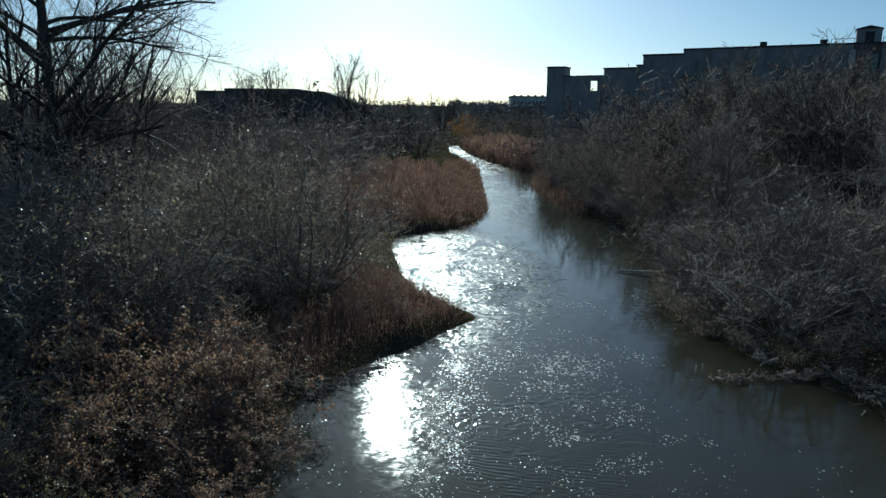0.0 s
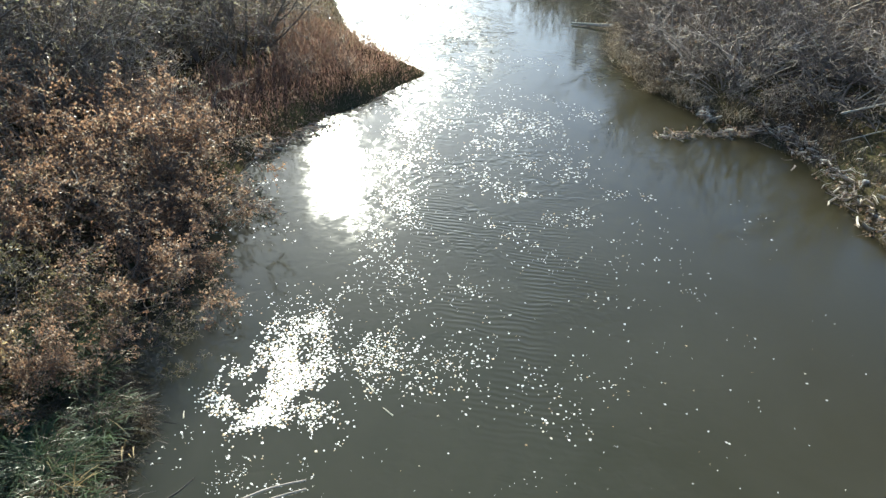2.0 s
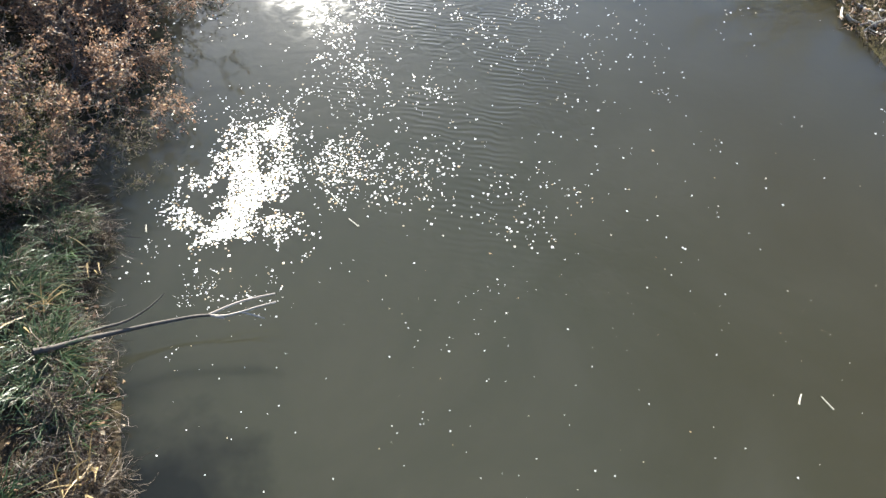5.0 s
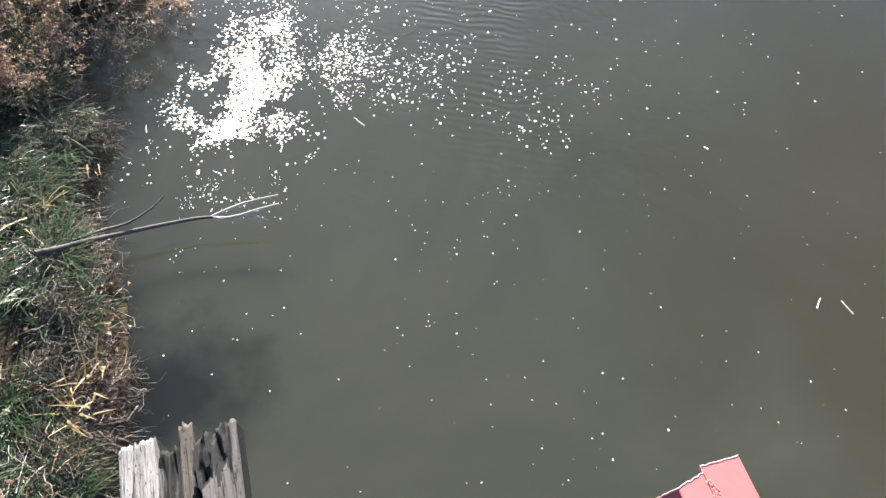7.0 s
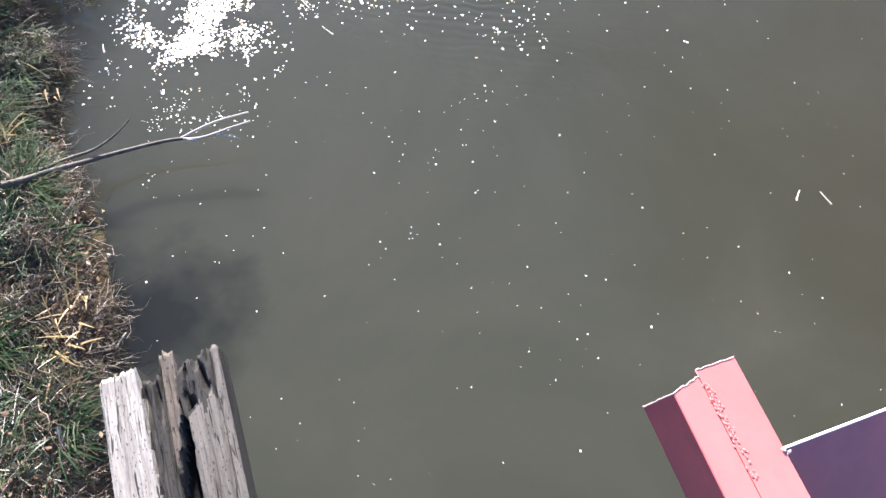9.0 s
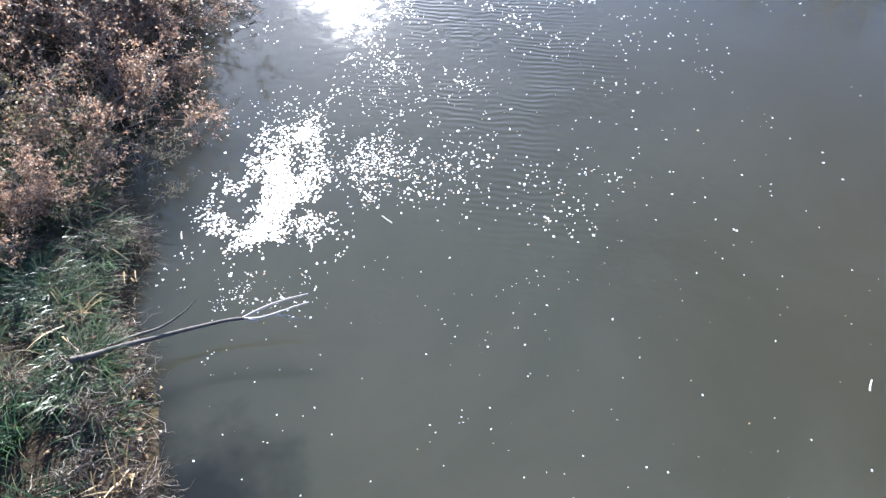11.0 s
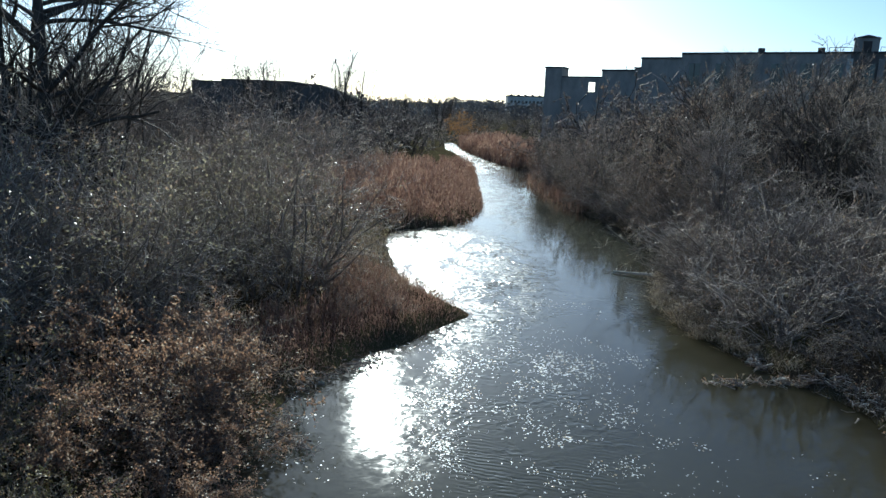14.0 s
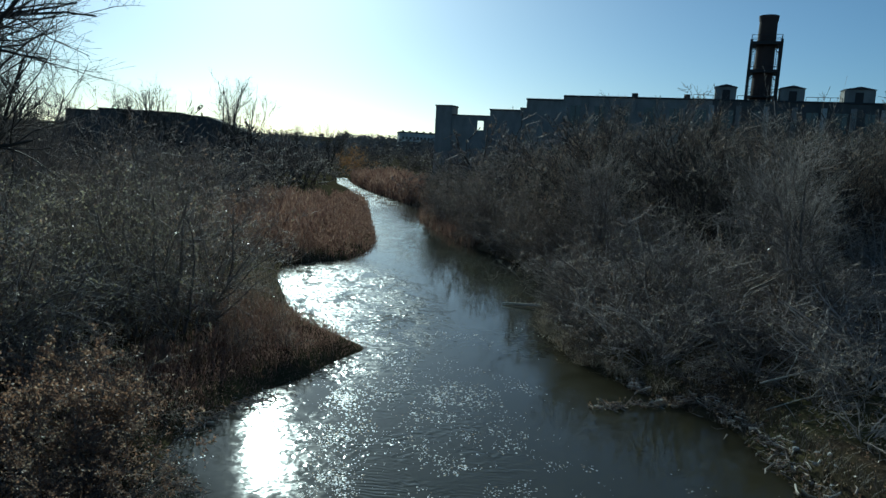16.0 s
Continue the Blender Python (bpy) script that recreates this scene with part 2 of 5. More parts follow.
STRAW = leaf_material("dry_straw", [(0.0, (0.15, 0.11, 0.07)), (0.5, (0.34, 0.26, 0.165)), (1.0, (0.56, 0.47, 0.33))], 0.25)
SEDGE = leaf_material("green_sedge", [(0.0, (0.018, 0.040, 0.013)), (0.5, (0.036, 0.082, 0.026)), (0.85, (0.075, 0.13, 0.045)), (1.0, (0.18, 0.15, 0.07))], 0.35, 0.42)
DEBRIS_PALE = plain("dry_debris", (0.42, 0.38, 0.32), 0.85)
# foam and leaf tints, white enough to stand in for sun glitter
FLOAT = leaf_material("foam_glint_flecks", [(0.0, (0.42, 0.27, 0.12)), (0.12, (0.62, 0.52, 0.34)), (0.25, (0.8, 0.78, 0.7)), (1.0, (0.9, 0.9, 0.87))], 0.1, 0.25)
FLOAT_STICK = plain("bleached_reed_stem", (0.62, 0.58, 0.46), 0.6)
WOOD = weathered_wood(tone=0.64)
WOOD_DARK = weathered_wood("grey_rotten_wood", 0.085, 1.0)
WOOD_BROWN = weathered_wood("brown_split_wood", 0.22, 1.12)
WOOD_GREY = weathered_wood("grey_split_wood", 0.27, 1.03)
ROT = plain("rotten_wood", (0.03, 0.024, 0.02), 0.95, scale=60)
RED = red_paint("faded_red_paint", (0.50, 0.148, 0.132), (0.42, 0.115, 0.10), 0.42)
WHITE = plain("sunlit_edge_white", (0.82, 0.81, 0.79), 0.45, scale=35)
# the angle iron's paint, also used to colour the bracket side's shade
MAROON = red_paint("maroon_paint_and_shade", (0.30, 0.06, 0.075), (0.17, 0.035, 0.06), 0.48)
WELD = plain("pale_weld", (0.62, 0.42, 0.38), 0.7, scale=90)
CONCRETE = wall_material("grey_concrete_panels", (0.30, 0.29, 0.27), (0.17, 0.165, 0.16))
PALE_WALL = wall_material("pale_plaster", (0.5, 0.49, 0.46), (0.3, 0.3, 0.29))
DARK_WALL = wall_material("dark_sheds", (0.12, 0.115, 0.11), (0.06, 0.06, 0.06))
BRICK = wall_material("sooty_brick", (0.085, 0.06, 0.052), (0.04, 0.034, 0.032), 0.3)
STEEL = plain("dark_steel", (0.045, 0.04, 0.04), 0.6, 0.3)
ROOF = plain("bitumen_roof", (0.05, 0.05, 0.052), 0.85)
GLASS = Nodes("dark_window_glass").end((0.03, 0.035, 0.04), 0.12, spec=0.6)
BRANCH_WOOD = bark_material("wet_dead_branch", (0.026, 0.021, 0.018), (0.11, 0.092, 0.078), 0.15)
STONE = plain("pale_stone", (0.5, 0.48, 0.44), 0.85)
BLEACHED = plain("bleached_dead_wood", (0.66, 0.6, 0.5), 0.8, scale=30)


# ---- mesh helpers ----
def link(name, mesh, material, parent=None, label=""):
    mesh.materials.append(material)
    ob = new(name, mesh)
    if parent is not None:
        ob.parent = parent
    if label:
        tagged(ob, label)
    return ob


def mesh_of(name, verts, faces, smooth=False):
    """A mesh from arrays: verts (n, 3), faces a list of (m, 3) or (m, 4) index arrays."""
    me = bpy.data.meshes.new(name)
    verts = np.asarray(verts, np.float32)
    faces = [np.asarray(f, np.int32) for f in faces if len(f)]
    me.vertices.add(len(verts))
    me.vertices.foreach_set("co", verts.ravel())
    loops = np.concatenate([f.ravel() for f in faces])
    sizes = np.concatenate([np.full(len(f), f.shape[1], np.int32) for f in faces])
    me.loops.add(len(loops))
    me.loops.foreach_set("vertex_index", loops)
    me.polygons.add(len(sizes))
    me.polygons.foreach_set("loop_start", np.r_[0, np.cumsum(sizes)[:-1]].astype(np.int32))
    if smooth:
        me.polygons.foreach_set("use_smooth", np.ones(len(sizes), bool))
    me.update(calc_edges=True)
    return me


def part(name, bm, material, parent, label=""):
    me = bpy.data.meshes.new(name)
    bm.to_mesh(me)
    bm.free()
    return link(name, me, material, parent, label)


def box(x0, x1, y0, y1, z0, z1, bevel=0.0, bm=None):
    bm = bm or bmesh.new()
    made = bmesh.ops.create_cube(bm, size=1, matrix=Matrix.Translation(((x0 + x1) / 2, (y0 + y1) / 2, (z0 + z1) / 2)) @ Matrix.Diagonal((x1 - x0, y1 - y0, z1 - z0, 1)))
    if bevel:
        edges = {e for v in made["verts"] for e in v.link_edges}
        bmesh.ops.bevel(bm, geom=list(edges), offset=bevel, segments=2, affect="EDGES", profile=0.5)
    return bm


def unit(v):
    return v / np.maximum(np.linalg.norm(v, axis=-1, keepdims=True), 1e-9)


def tubes(paths, radii, sides=3):
    """Tapered tubes. paths (n, k, 3), radii (n, k)."""
    n, k, _ = paths.shape
    tang = np.gradient(paths, axis=1)
    tang = unit(tang)
    ref = np.where(np.abs(tang[..., 2:3]) > 0.9, np.array([1.0, 0, 0]), np.array([0, 0, 1.0]))
    a = unit(np.cross(tang, ref))
    b = np.cross(tang, a)
    ang = np.arange(sides) * 2 * np.pi / sides
    ring = a[:, :, None] * np.cos(ang)[:, None] + b[:, :, None] * np.sin(ang)[:, None]
    v = paths[:, :, None] + ring * radii[:, :, None, None]
    i = np.arange(n * k * sides).reshape(n, k, sides)
    nxt = np.roll(i, -1, axis=2)
    q = np.stack([i[:, :-1], nxt[:, :-1], nxt[:, 1:], i[:, 1:]], -1).reshape(-1, 4)
    return v.reshape(-1, 3), q


def sprout(paths, radii, per, reach, angle, k, length, up, wobble, rng, thin=0.55):
    """Side shoots of given branches."""
    n, kk, _ = paths.shape
    who = np.repeat(np.arange(n), per)
    t = rng.uniform(reach[0], reach[1], n * per) * (kk - 1)
    lo = np.minimum(t.astype(int), kk - 2)
    f = (t - lo)[:, None]
    start = paths[who, lo] * (1 - f) + paths[who, lo + 1] * f
    tang = unit(paths[who, lo + 1] - paths[who, lo])
    side = unit(np.cross(tang, rng.normal(size=(n * per, 3))))
    a = np.radians(rng.uniform(angle[0], angle[1], n * per))[:, None]
    d = unit(tang * np.cos(a) + side * np.sin(a) + np.array([0, 0, up]))
    size = rng.uniform(length[0], length[1], n * per)
    out = [start]
    for _ in range(k - 1):
        d = unit(d + rng.normal(size=d.shape) * wobble + np.array([0, 0, up * 0.35]))
        out.append(out[-1] + d * (size / (k - 1))[:, None])
    base = (radii[who, lo] * (1 - f[:, 0]) + radii[who, lo + 1] * f[:, 0]) * thin
    rad = base[:, None] * np.linspace(1, 0.35, k)[None]
    return np.stack(out, 1), rad


def leaf_cloud(paths, count, size, rng, spread=0.05, hang=0.4):
    """Folded diamond leaves near the given twigs."""
    n, k, _ = paths.shape
    who = rng.integers(0, n, count)
    t = rng.uniform(0.15, 1.0, count) * (k - 1)
    lo = np.minimum(t.astype(int), k - 2)
    f = (t - lo)[:, None]
    c = paths[who, lo] * (1 - f) + paths[who, lo + 1] * f + rng.normal(size=(count, 3)) * spread
    d = unit(rng.normal(size=(count, 3)) + np.array([0, 0, -hang]))
    s = unit(np.cross(d, rng.normal(size=(count, 3))))
    u = np.cross(d, s)
    L = rng.uniform(size[0], size[1], count)[:, None]
    v = np.stack([c, c + d * L * 0.5 + s * L * 0.3 + u * L * 0.12, c + d * L, c + d * L * 0.5 - s * L * 0.3 + u * L * 0.12], 1)
    i = np.arange(count * 4).reshape(count, 4)
    return v.reshape(-1, 3), np.concatenate([i[:, [0, 1, 2]], i[:, [0, 2, 3]]])


def stems_from(base_spread, count, height, lean, k, radius, rng, wobble=0.2):
    a = rng.uniform(0, 2 * np.pi, count)
    start = np.stack([np.cos(a), np.sin(a), 0 * a], 1) * rng.uniform(0, base_spread, count)[:, None]
    start[:, 2] = -0.15
    d = unit(np.stack([np.cos(a) * lean, np.sin(a) * lean, np.ones(count)], 1) * np.stack([rng.uniform(0.4, 1.2, count)] * 2 + [np.ones(count)], 1))
    h = rng.uniform(0.7, 1.0, count) * height
    out = [start]
    for _ in range(k - 1):
        d = unit(d + rng.normal(size=d.shape) * wobble)
        out.append(out[-1] + d * (h / (k - 1))[:, None])
    r = radius * rng.uniform(0.6, 1.0, count)[:, None] * np.linspace(1, 0.3, k)[None]
    return np.stack(out, 1), r


def joined(pieces):
    """One mesh's arrays from several (verts, faces)."""
    vs, fs, at = [], [], 0
    for v, f in pieces:
        vs.append(v)
        fs.append(f + at)
        at += len(v)
    return np.concatenate(vs), fs


def shrub(name, seed, height, stems, spread, lean, per, twigs, leaves, leaf_size, bark, twig, leaf, radius=0.035, fine=1.0, sides=4, kb=4, kt=3, wild=1.0):
    """A many-stemmed shrub: stems, twigs and what leaves are left, as three parts under one empty."""
    rng = np.random.default_rng(seed)
    S, Rs = stems_from(spread, stems, height, lean, 6, radius, rng)
    B, Rb = sprout(S, Rs, per, (0.15, 0.98), (30, 80), kb, (0.2 * height, 0.42 * height), 0.04, 0.24 * wild, rng, 0.6)
    T, Rt = sprout(B, Rb, twigs, (0.1, 1.0), (25, 85), kt, (0.07 * height, 0.20 * height), 0.02, 0.3 * wild, rng, 0.6)
    Rt = np.maximum(Rt, 0.0045 * fine)
    root = new(name)
    v, f = joined([tubes(S, Rs, sides), tubes(B, np.maximum(Rb, 0.005 * fine), 3)])
    link("trunk", mesh_of("trunk", v, f, True), bark, root)
    v, q = tubes(T, Rt, 3)
    link("crown", mesh_of("crown", v, [q], True), twig, root)
    if leaves:
        v, t = leaf_cloud(T, leaves, leaf_size, rng, 0.03 * height / 3)
        link("foliage", mesh_of("foliage", v, [t]), leaf, root)
    return root


def tree(name, seed, height, radius, limbs, lean, per, twigs, fine, bark, twig, leaves=0, leaf=None, start=0.3, narrow=False, trunks=1, wide=False, leaf_size=(0.05, 0.1)):
    """A tree with one or a few tapered trunks, limbs, branches and twigs."""
    rng = np.random.default_rng(seed)
    S, Rs = stems_from(0.25 if trunks > 1 else 0.01, trunks, height, lean, 8, radius, rng, 0.05)
    ang = (15, 32) if narrow else (50, 88) if wide else (32, 62)
    L, Rl = sprout(S, Rs, limbs, (start, 0.97), ang, 7, (0.2 * height, 0.4 * height) if wide else (0.22 * height, 0.5 * height) if not narrow else (0.15 * height, 0.32 * height), 0.07 if wide else 0.16, 0.11, rng, 0.55)
    B, Rb = sprout(L, Rl, per, (0.2, 1.0), (20, 55), 5, (0.09 * height, 0.2 * height), 0.1, 0.16, rng, 0.6)
    T, Rt = sprout(B, Rb, twigs, (0.15, 1.0), (18, 55), 4, (0.04 * height, 0.10 * height), 0.06, 0.2, rng, 0.6)
    root = new(name)
    v, q = tubes(S, Rs, 8)
    link("trunk", mesh_of("trunk", v, [q], True), bark, root)
    v, f = joined([tubes(L, np.maximum(Rl, 0.01 * fine), 5), tubes(B, np.maximum(Rb, 0.006 * fine), 3)])
    link("branchwork", mesh_of("branchwork", v, f, True), bark, root)
    v, q = tubes(T, np.maximum(Rt, 0.004 * fine), 3)
    link("crown", mesh_of("crown", v, [q], True), twig, root)
    if leaves:
        v, t = leaf_cloud(T, leaves, leaf_size, rng, 0.08)
        link("foliage", mesh_of("foliage", v, [t]), leaf, root)
    return root


# ---- the lie of the land ----
LEFT = [(-60, -2.2), (3.7, -2.2), (5.2, -2.45), (6.3, -3.1), (7.0, -3.2), (7.6, -3.0), (9, -3.9), (11, -4.3), (13, -4.0), (15.2, -3.2), (16.8, -3.3), (18.4, -2.3), (20.4, -1.3), (21.3, -0.35),
        (22.8, 0.55), (24.3, 1.68), (26.4, 0.35), (28.1, -0.7), (31.1, -1.5), (37.8, -2.55), (40.8, -2.6), (42.4, -1.8), (43.3, -0.5), (44.3, 1.3), (48.4, 2.8), (53.2, 3.6), (61.7, 3.9), (76.5, 4.3), (95.8, 4.35), (122, 3.06), (137.8, 1.2), (165, 1.1), (175, 0.5)]
RIGHT = [(-60, 10.5), (9, 10.6), (13, 10.9), (16.8, 11.4), (18, 11.0), (18.9, 10.6), (20.3, 10.15), (21.1, 9.85), (22.3, 9.3), (24.2, 9.0), (26.9, 9.05), (31.3, 10.3), (33, 11.6), (36, 13.2), (41, 13.6), (44, 12.9), (46.4, 12.3), (53, 11.0), (62, 9.9), (72, 9.7),
         (82, 11.0), (87.8, 12.6), (90.5, 11.4), (93, 10.3), (107, 7.8), (120, 6.2), (133.5, 4.7), (166, 3.3), (175, 3.0)]
LEFT, RIGHT = np.array(LEFT, float), np.array(RIGHT, float)


def shore(x, y):
    """How far a place lies outside the water's edge: negative in the river, and on which side."""
    l, r = np.interp(y, LEFT[:, 0], LEFT[:, 1]) - x, x - np.interp(y, RIGHT[:, 0], RIGHT[:, 1])
    past = (y - 170) * 0.5
    return np.maximum(np.maximum(l, r), past), l > r


def land(x, y):
    x, y = np.asarray(x, float), np.asarray(y, float)
    d, left = shore(x, y)
    wet = np.clip(-d, 0, 3)
    dry = np.clip(d, 0, None)
    rise = np.where(left, 0.025 * np.minimum(dry, 60), 0.06 * np.minimum(dry, 75))
    h = np.where(d < 0, -0.35 * wet, 0.32 * np.clip(dry / 0.7, 0, 1) + rise)
    h = h + np.where(d > 0.4, 0.12 * np.sin(x * 0.9 + 1.3 * np.sin(y * 0.5)) * np.sin(y * 0.8 + 0.7 * np.sin(x * 0.6)), 0)
    far = np.clip((np.hypot(x, y) - 500) / 800, 0, 1)
    return h + 21 * far * far * (3 - 2 * far)


def axis(near, step, far, grow=1.12):
    out, s = list(np.arange(near[0], near[1] + 1e-6, step)), step
    while out[-1] < far[1]:
        s *= grow
        out.append(out[-1] + s)
    s = step
    while out[0] > far[0]:
        s *= grow
        out.insert(0, out[0] - s)
    return np.array(out)


def grid_mesh(name, xs, ys, height):
    X, Y = np.meshgrid(xs, ys)
    v = np.stack([X, Y, height(X, Y)], -1).reshape(-1, 3)
    i = np.arange(len(v)).reshape(len(ys), len(xs))
    q = np.stack([i[:-1, :-1], i[:-1, 1:], i[1:, 1:], i[1:, :-1]], -1).reshape(-1, 4)
    return mesh_of(name, v, [q], True)


ground = link("ground", grid_mesh("ground", axis((-14, 20), 0.4, (-3200, 3200)), axis((-2, 50), 0.4, (-3200, 3200), 1.08), land), SOIL)
tagged(ground, "brown leaf-littered river banks rising to far hills", "ground", kind="structure")
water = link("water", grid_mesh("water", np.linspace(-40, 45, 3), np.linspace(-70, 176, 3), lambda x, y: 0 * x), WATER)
tagged(water, "murky olive river water with wind-ruffled glittering patches", "water", kind="structure")


# ---- buildings ----
def on_facade(az):
    """The factory's front line: where it meets a bearing in degrees."""
    t = math.tan(radians(az - 0.4))
    y = 157.3 / (1 + 0.54 * t)
    return Vector((y * t, y, 0))


FACE = Vector((1, -0.54, 0)).normalized()
BACK = Vector((0.54, 1, 0)).normalized()
TURN = math.degrees(math.atan2(FACE.y, FACE.x))


def slab(name, a, b, z0, z1, depth, material, parent, label="", bevel=0.0):
    """An upright block along the facade from a to b metres, depth (from, to) behind it."""
    return part(name, box(a, b, depth[0], depth[1], z0, z1, bevel), material, parent, label)


def run(az):
    """Metres along the facade from its near-left end."""
    return (on_facade(az) - on_facade(8.6)).dot(FACE)


def factory():
    root = new("factory")
    root.matrix_world = Matrix.Translation(on_facade(8.6)) @ pose(0, 0, 0, 0, 0, TURN)
    tagged(root, "long derelict grey concrete factory with a stepped roofline", "factory")
    z = 2.0
    a = run(13.0)
    slab("stair_tower", 0, run(9.9), z, 16.7, (0, 4), CONCRETE, root)
    slab("tower_cap", -0.15, run(9.9) + 0.15, 16.7, 16.95, (-0.15, 4.15), ROOF, root)
    # ruined end wall with one opening that shows the sky
    w0, w1, h0, h1 = run(11.95), run(12.5), 12.1, 14.0
    bm = box(run(9.9), w0, 0.3, 0.8, z, 14.9)
    box(w1, a, 0.3, 0.8, z, 14.9, bm=bm)
    box(w0, w1, 0.3, 0.8, z, h0, bm=bm)
    box(w0, w1, 0.3, 0.8, h1, 14.9, bm=bm)
    part("end_wall", bm, CONCRETE, root)
    slab("coping", run(9.9), a, 14.9, 15.1, (0.2, 0.9), ROOF, root)
    s = [(13.0, 15.45, 16.15), (15.45, 15.9, 16.6), (15.9, 18.8, 18.45), (18.8, 30.0, 19.25), (30.0, 46.0, 19.25)]
    for n, (p, q, top) in enumerate(s):
        slab("wall", run(p), run(q), z, top, (0, 16), CONCRETE if n < 4 else DARK_WALL, root)
        slab("roof_edge", run(p) - (0.1 if n < 3 else 0), run(q), top, top + 0.3, (-0.2, 16.2), ROOF, root)
    # upright windows between piers, high on the long front
    k = run(19.4)
    while k < run(45):
        w = part("window", box(k, k + 1.9, -0.05, 0.1, 13.5, 17.6), GLASS, root)
        part("mullion", box(k + 0.9, k + 1.0, -0.12, -0.05, 13.5, 17.6), STEEL, w)
        part("pier", box(k + 2.3, k + 3.2, -0.3, 0.0, z, 18.4), PALE_WALL if int(k) % 3 == 0 else CONCRETE, root)
        k += 4.6
    for az in (24.0, 27.9):
        part("roof_vent", box(run(az), run(az) + 1.1, 1, 2.1, 19.5, 20.35, 0.05), ROOF, root)
    # thin mast near the step
    part("mast", box(run(14.7), run(14.7) + 0.08, 1, 1.08, 16.3, 17.2), STEEL, root)
    # roof railing
    for p, q in ((28.6, 30.0), (31.7, 34.4), (36.3, 38.6)):
        n = max(2, int((run(q) - run(p)) / 1.6))
        for i in range(n + 1):
            x = run(p) + (run(q) - run(p)) * i / n
            part("rail_post", box(x - 0.04, x + 0.04, 0.3, 0.38, 19.5, 20.25), STEEL, root)
        part("roof_rail", box(run(p), run(q), 0.3, 0.38, 20.25, 20.33), STEEL, root)
    return root


def roof_hut(az0, az1):
    w = run(az1) - run(az0)
    root = new("roof_hut")
    root.matrix_world = Matrix.Translation(on_facade(az0) + Vector((0, 0, 19.5))) @ pose(0, 0, 0, 0, 0, TURN)
    tagged(root, "small rooftop ventilation hut with a low gable", "hut", "huts on the factory roof")
    bm = box(0, w, 0.6, 4.5, 0, 2.3)
    part("wall", bm, CONCRETE, root)
    bm = bmesh.new()
    vs = [bm.verts.new(p) for p in ((-0.2, 0.4, 2.3), (w / 2, 0.4, 2.8), (w + 0.2, 0.4, 2.3), (-0.2, 4.7, 2.3), (w / 2, 4.7, 2.8), (w + 0.2, 4.7, 2.3))]
    for f in ((0, 1, 2), (3, 5, 4), (0, 3, 4, 1), (1, 4, 5, 2), (0, 2, 5, 3)):
        bm.faces.new([vs[i] for i in f])
    part("roof", bm, ROOF, root)
    part("door", box(w * 0.35, w * 0.35 + 1.3, 0.55, 0.6, 0, 1.8), STEEL, root)
    return root


def chimney():
    """The round stack in its square steel frame with three landings."""
    base = on_facade(33.4) + BACK * 5
    root = new("chimney")
    root.matrix_world = Matrix.Translation((base.x, base.y, 0)) @ pose(0, 0, 0, 0, 0, TURN - 3)
    tagged(root, "tall sooty factory chimney in a steel lattice frame", "chimney")
    bm = bmesh.new()
    bmesh.ops.create_cone(bm, cap_ends=True, segments=28, radius1=2.1, radius2=1.52, depth=32.6, matrix=Matrix.Translation((0, 0, 18.3)))
    part("chimney_shaft", bm, BRICK, root)
    bm = bmesh.new()
    bmesh.ops.create_cone(bm, cap_ends=True, segments=28, radius1=1.62, radius2=1.72, depth=0.9, matrix=Matrix.Translation((0, 0, 34.6)))
    part("rim", bm, BRICK, root)
    h = 2.52
    for sx in (-1, 1):
        for sy in (-1, 1):
            part("frame_post", box(sx * h - 0.22, sx * h + 0.22, sy * h - 0.22, sy * h + 0.22, 2, 30.6), STEEL, root)
    for z in (20.5, 25.2, 30.2):
        landing = part("landing", box(-h - 0.2, h + 0.2, -h - 0.2, h + 0.2, z - 0.5 if z > 21 else z - 0.2, z), STEEL, root)
        for a in (-1, 1):
            for zz in (0.6, 1.2):
                part("rail", box(-h, h, a * h - 0.05, a * h + 0.05, z + zz - 0.06, z + zz), STEEL, landing)
                part("rail", box(a * h - 0.05, a * h + 0.05, -h, h, z + zz - 0.06, z + zz), STEEL, landing)
            for b in (-1, 0, 1):
                part("baluster", box(b * h - 0.05, b * h + 0.05, a * h - 0.05, a * h + 0.05, z, z + 1.2), STEEL, landing)
    for z0, z1 in ((20.5, 24.7), (25.2, 29.7)):
        for sx in (-1, 1):
            for sy in (-1, 1):
                bm = bmesh.new()
                bmesh.ops.create_cube(bm, size=1, matrix=Matrix.Translation((sx * h * 0.83, sy * h, z1 - 0.6)) @ pose(0, 0, 0, 0, sx * -40, 0) @ Matrix.Diagonal((0.14, 0.14, 1.5, 1)))
                part("brace", bm, STEEL, root)
            bm = bmesh.new()
            for i in range(11):
                z = z0 + (z1 - z0) * i / 10
                box(sx * 2.0 - 0.25, sx * 2.0 + 0.25, -h - 0.05, -h + 0.03, z - 0.04, z + 0.04, bm=bm)
            for e in (-0.25, 0.25):
                box(sx * 2.0 + e - 0.04, sx * 2.0 + e + 0.04, -h - 0.05, -h + 0.03, z0, z1, bm=bm)
            part("ladder", bm, STEEL, root)
    return root


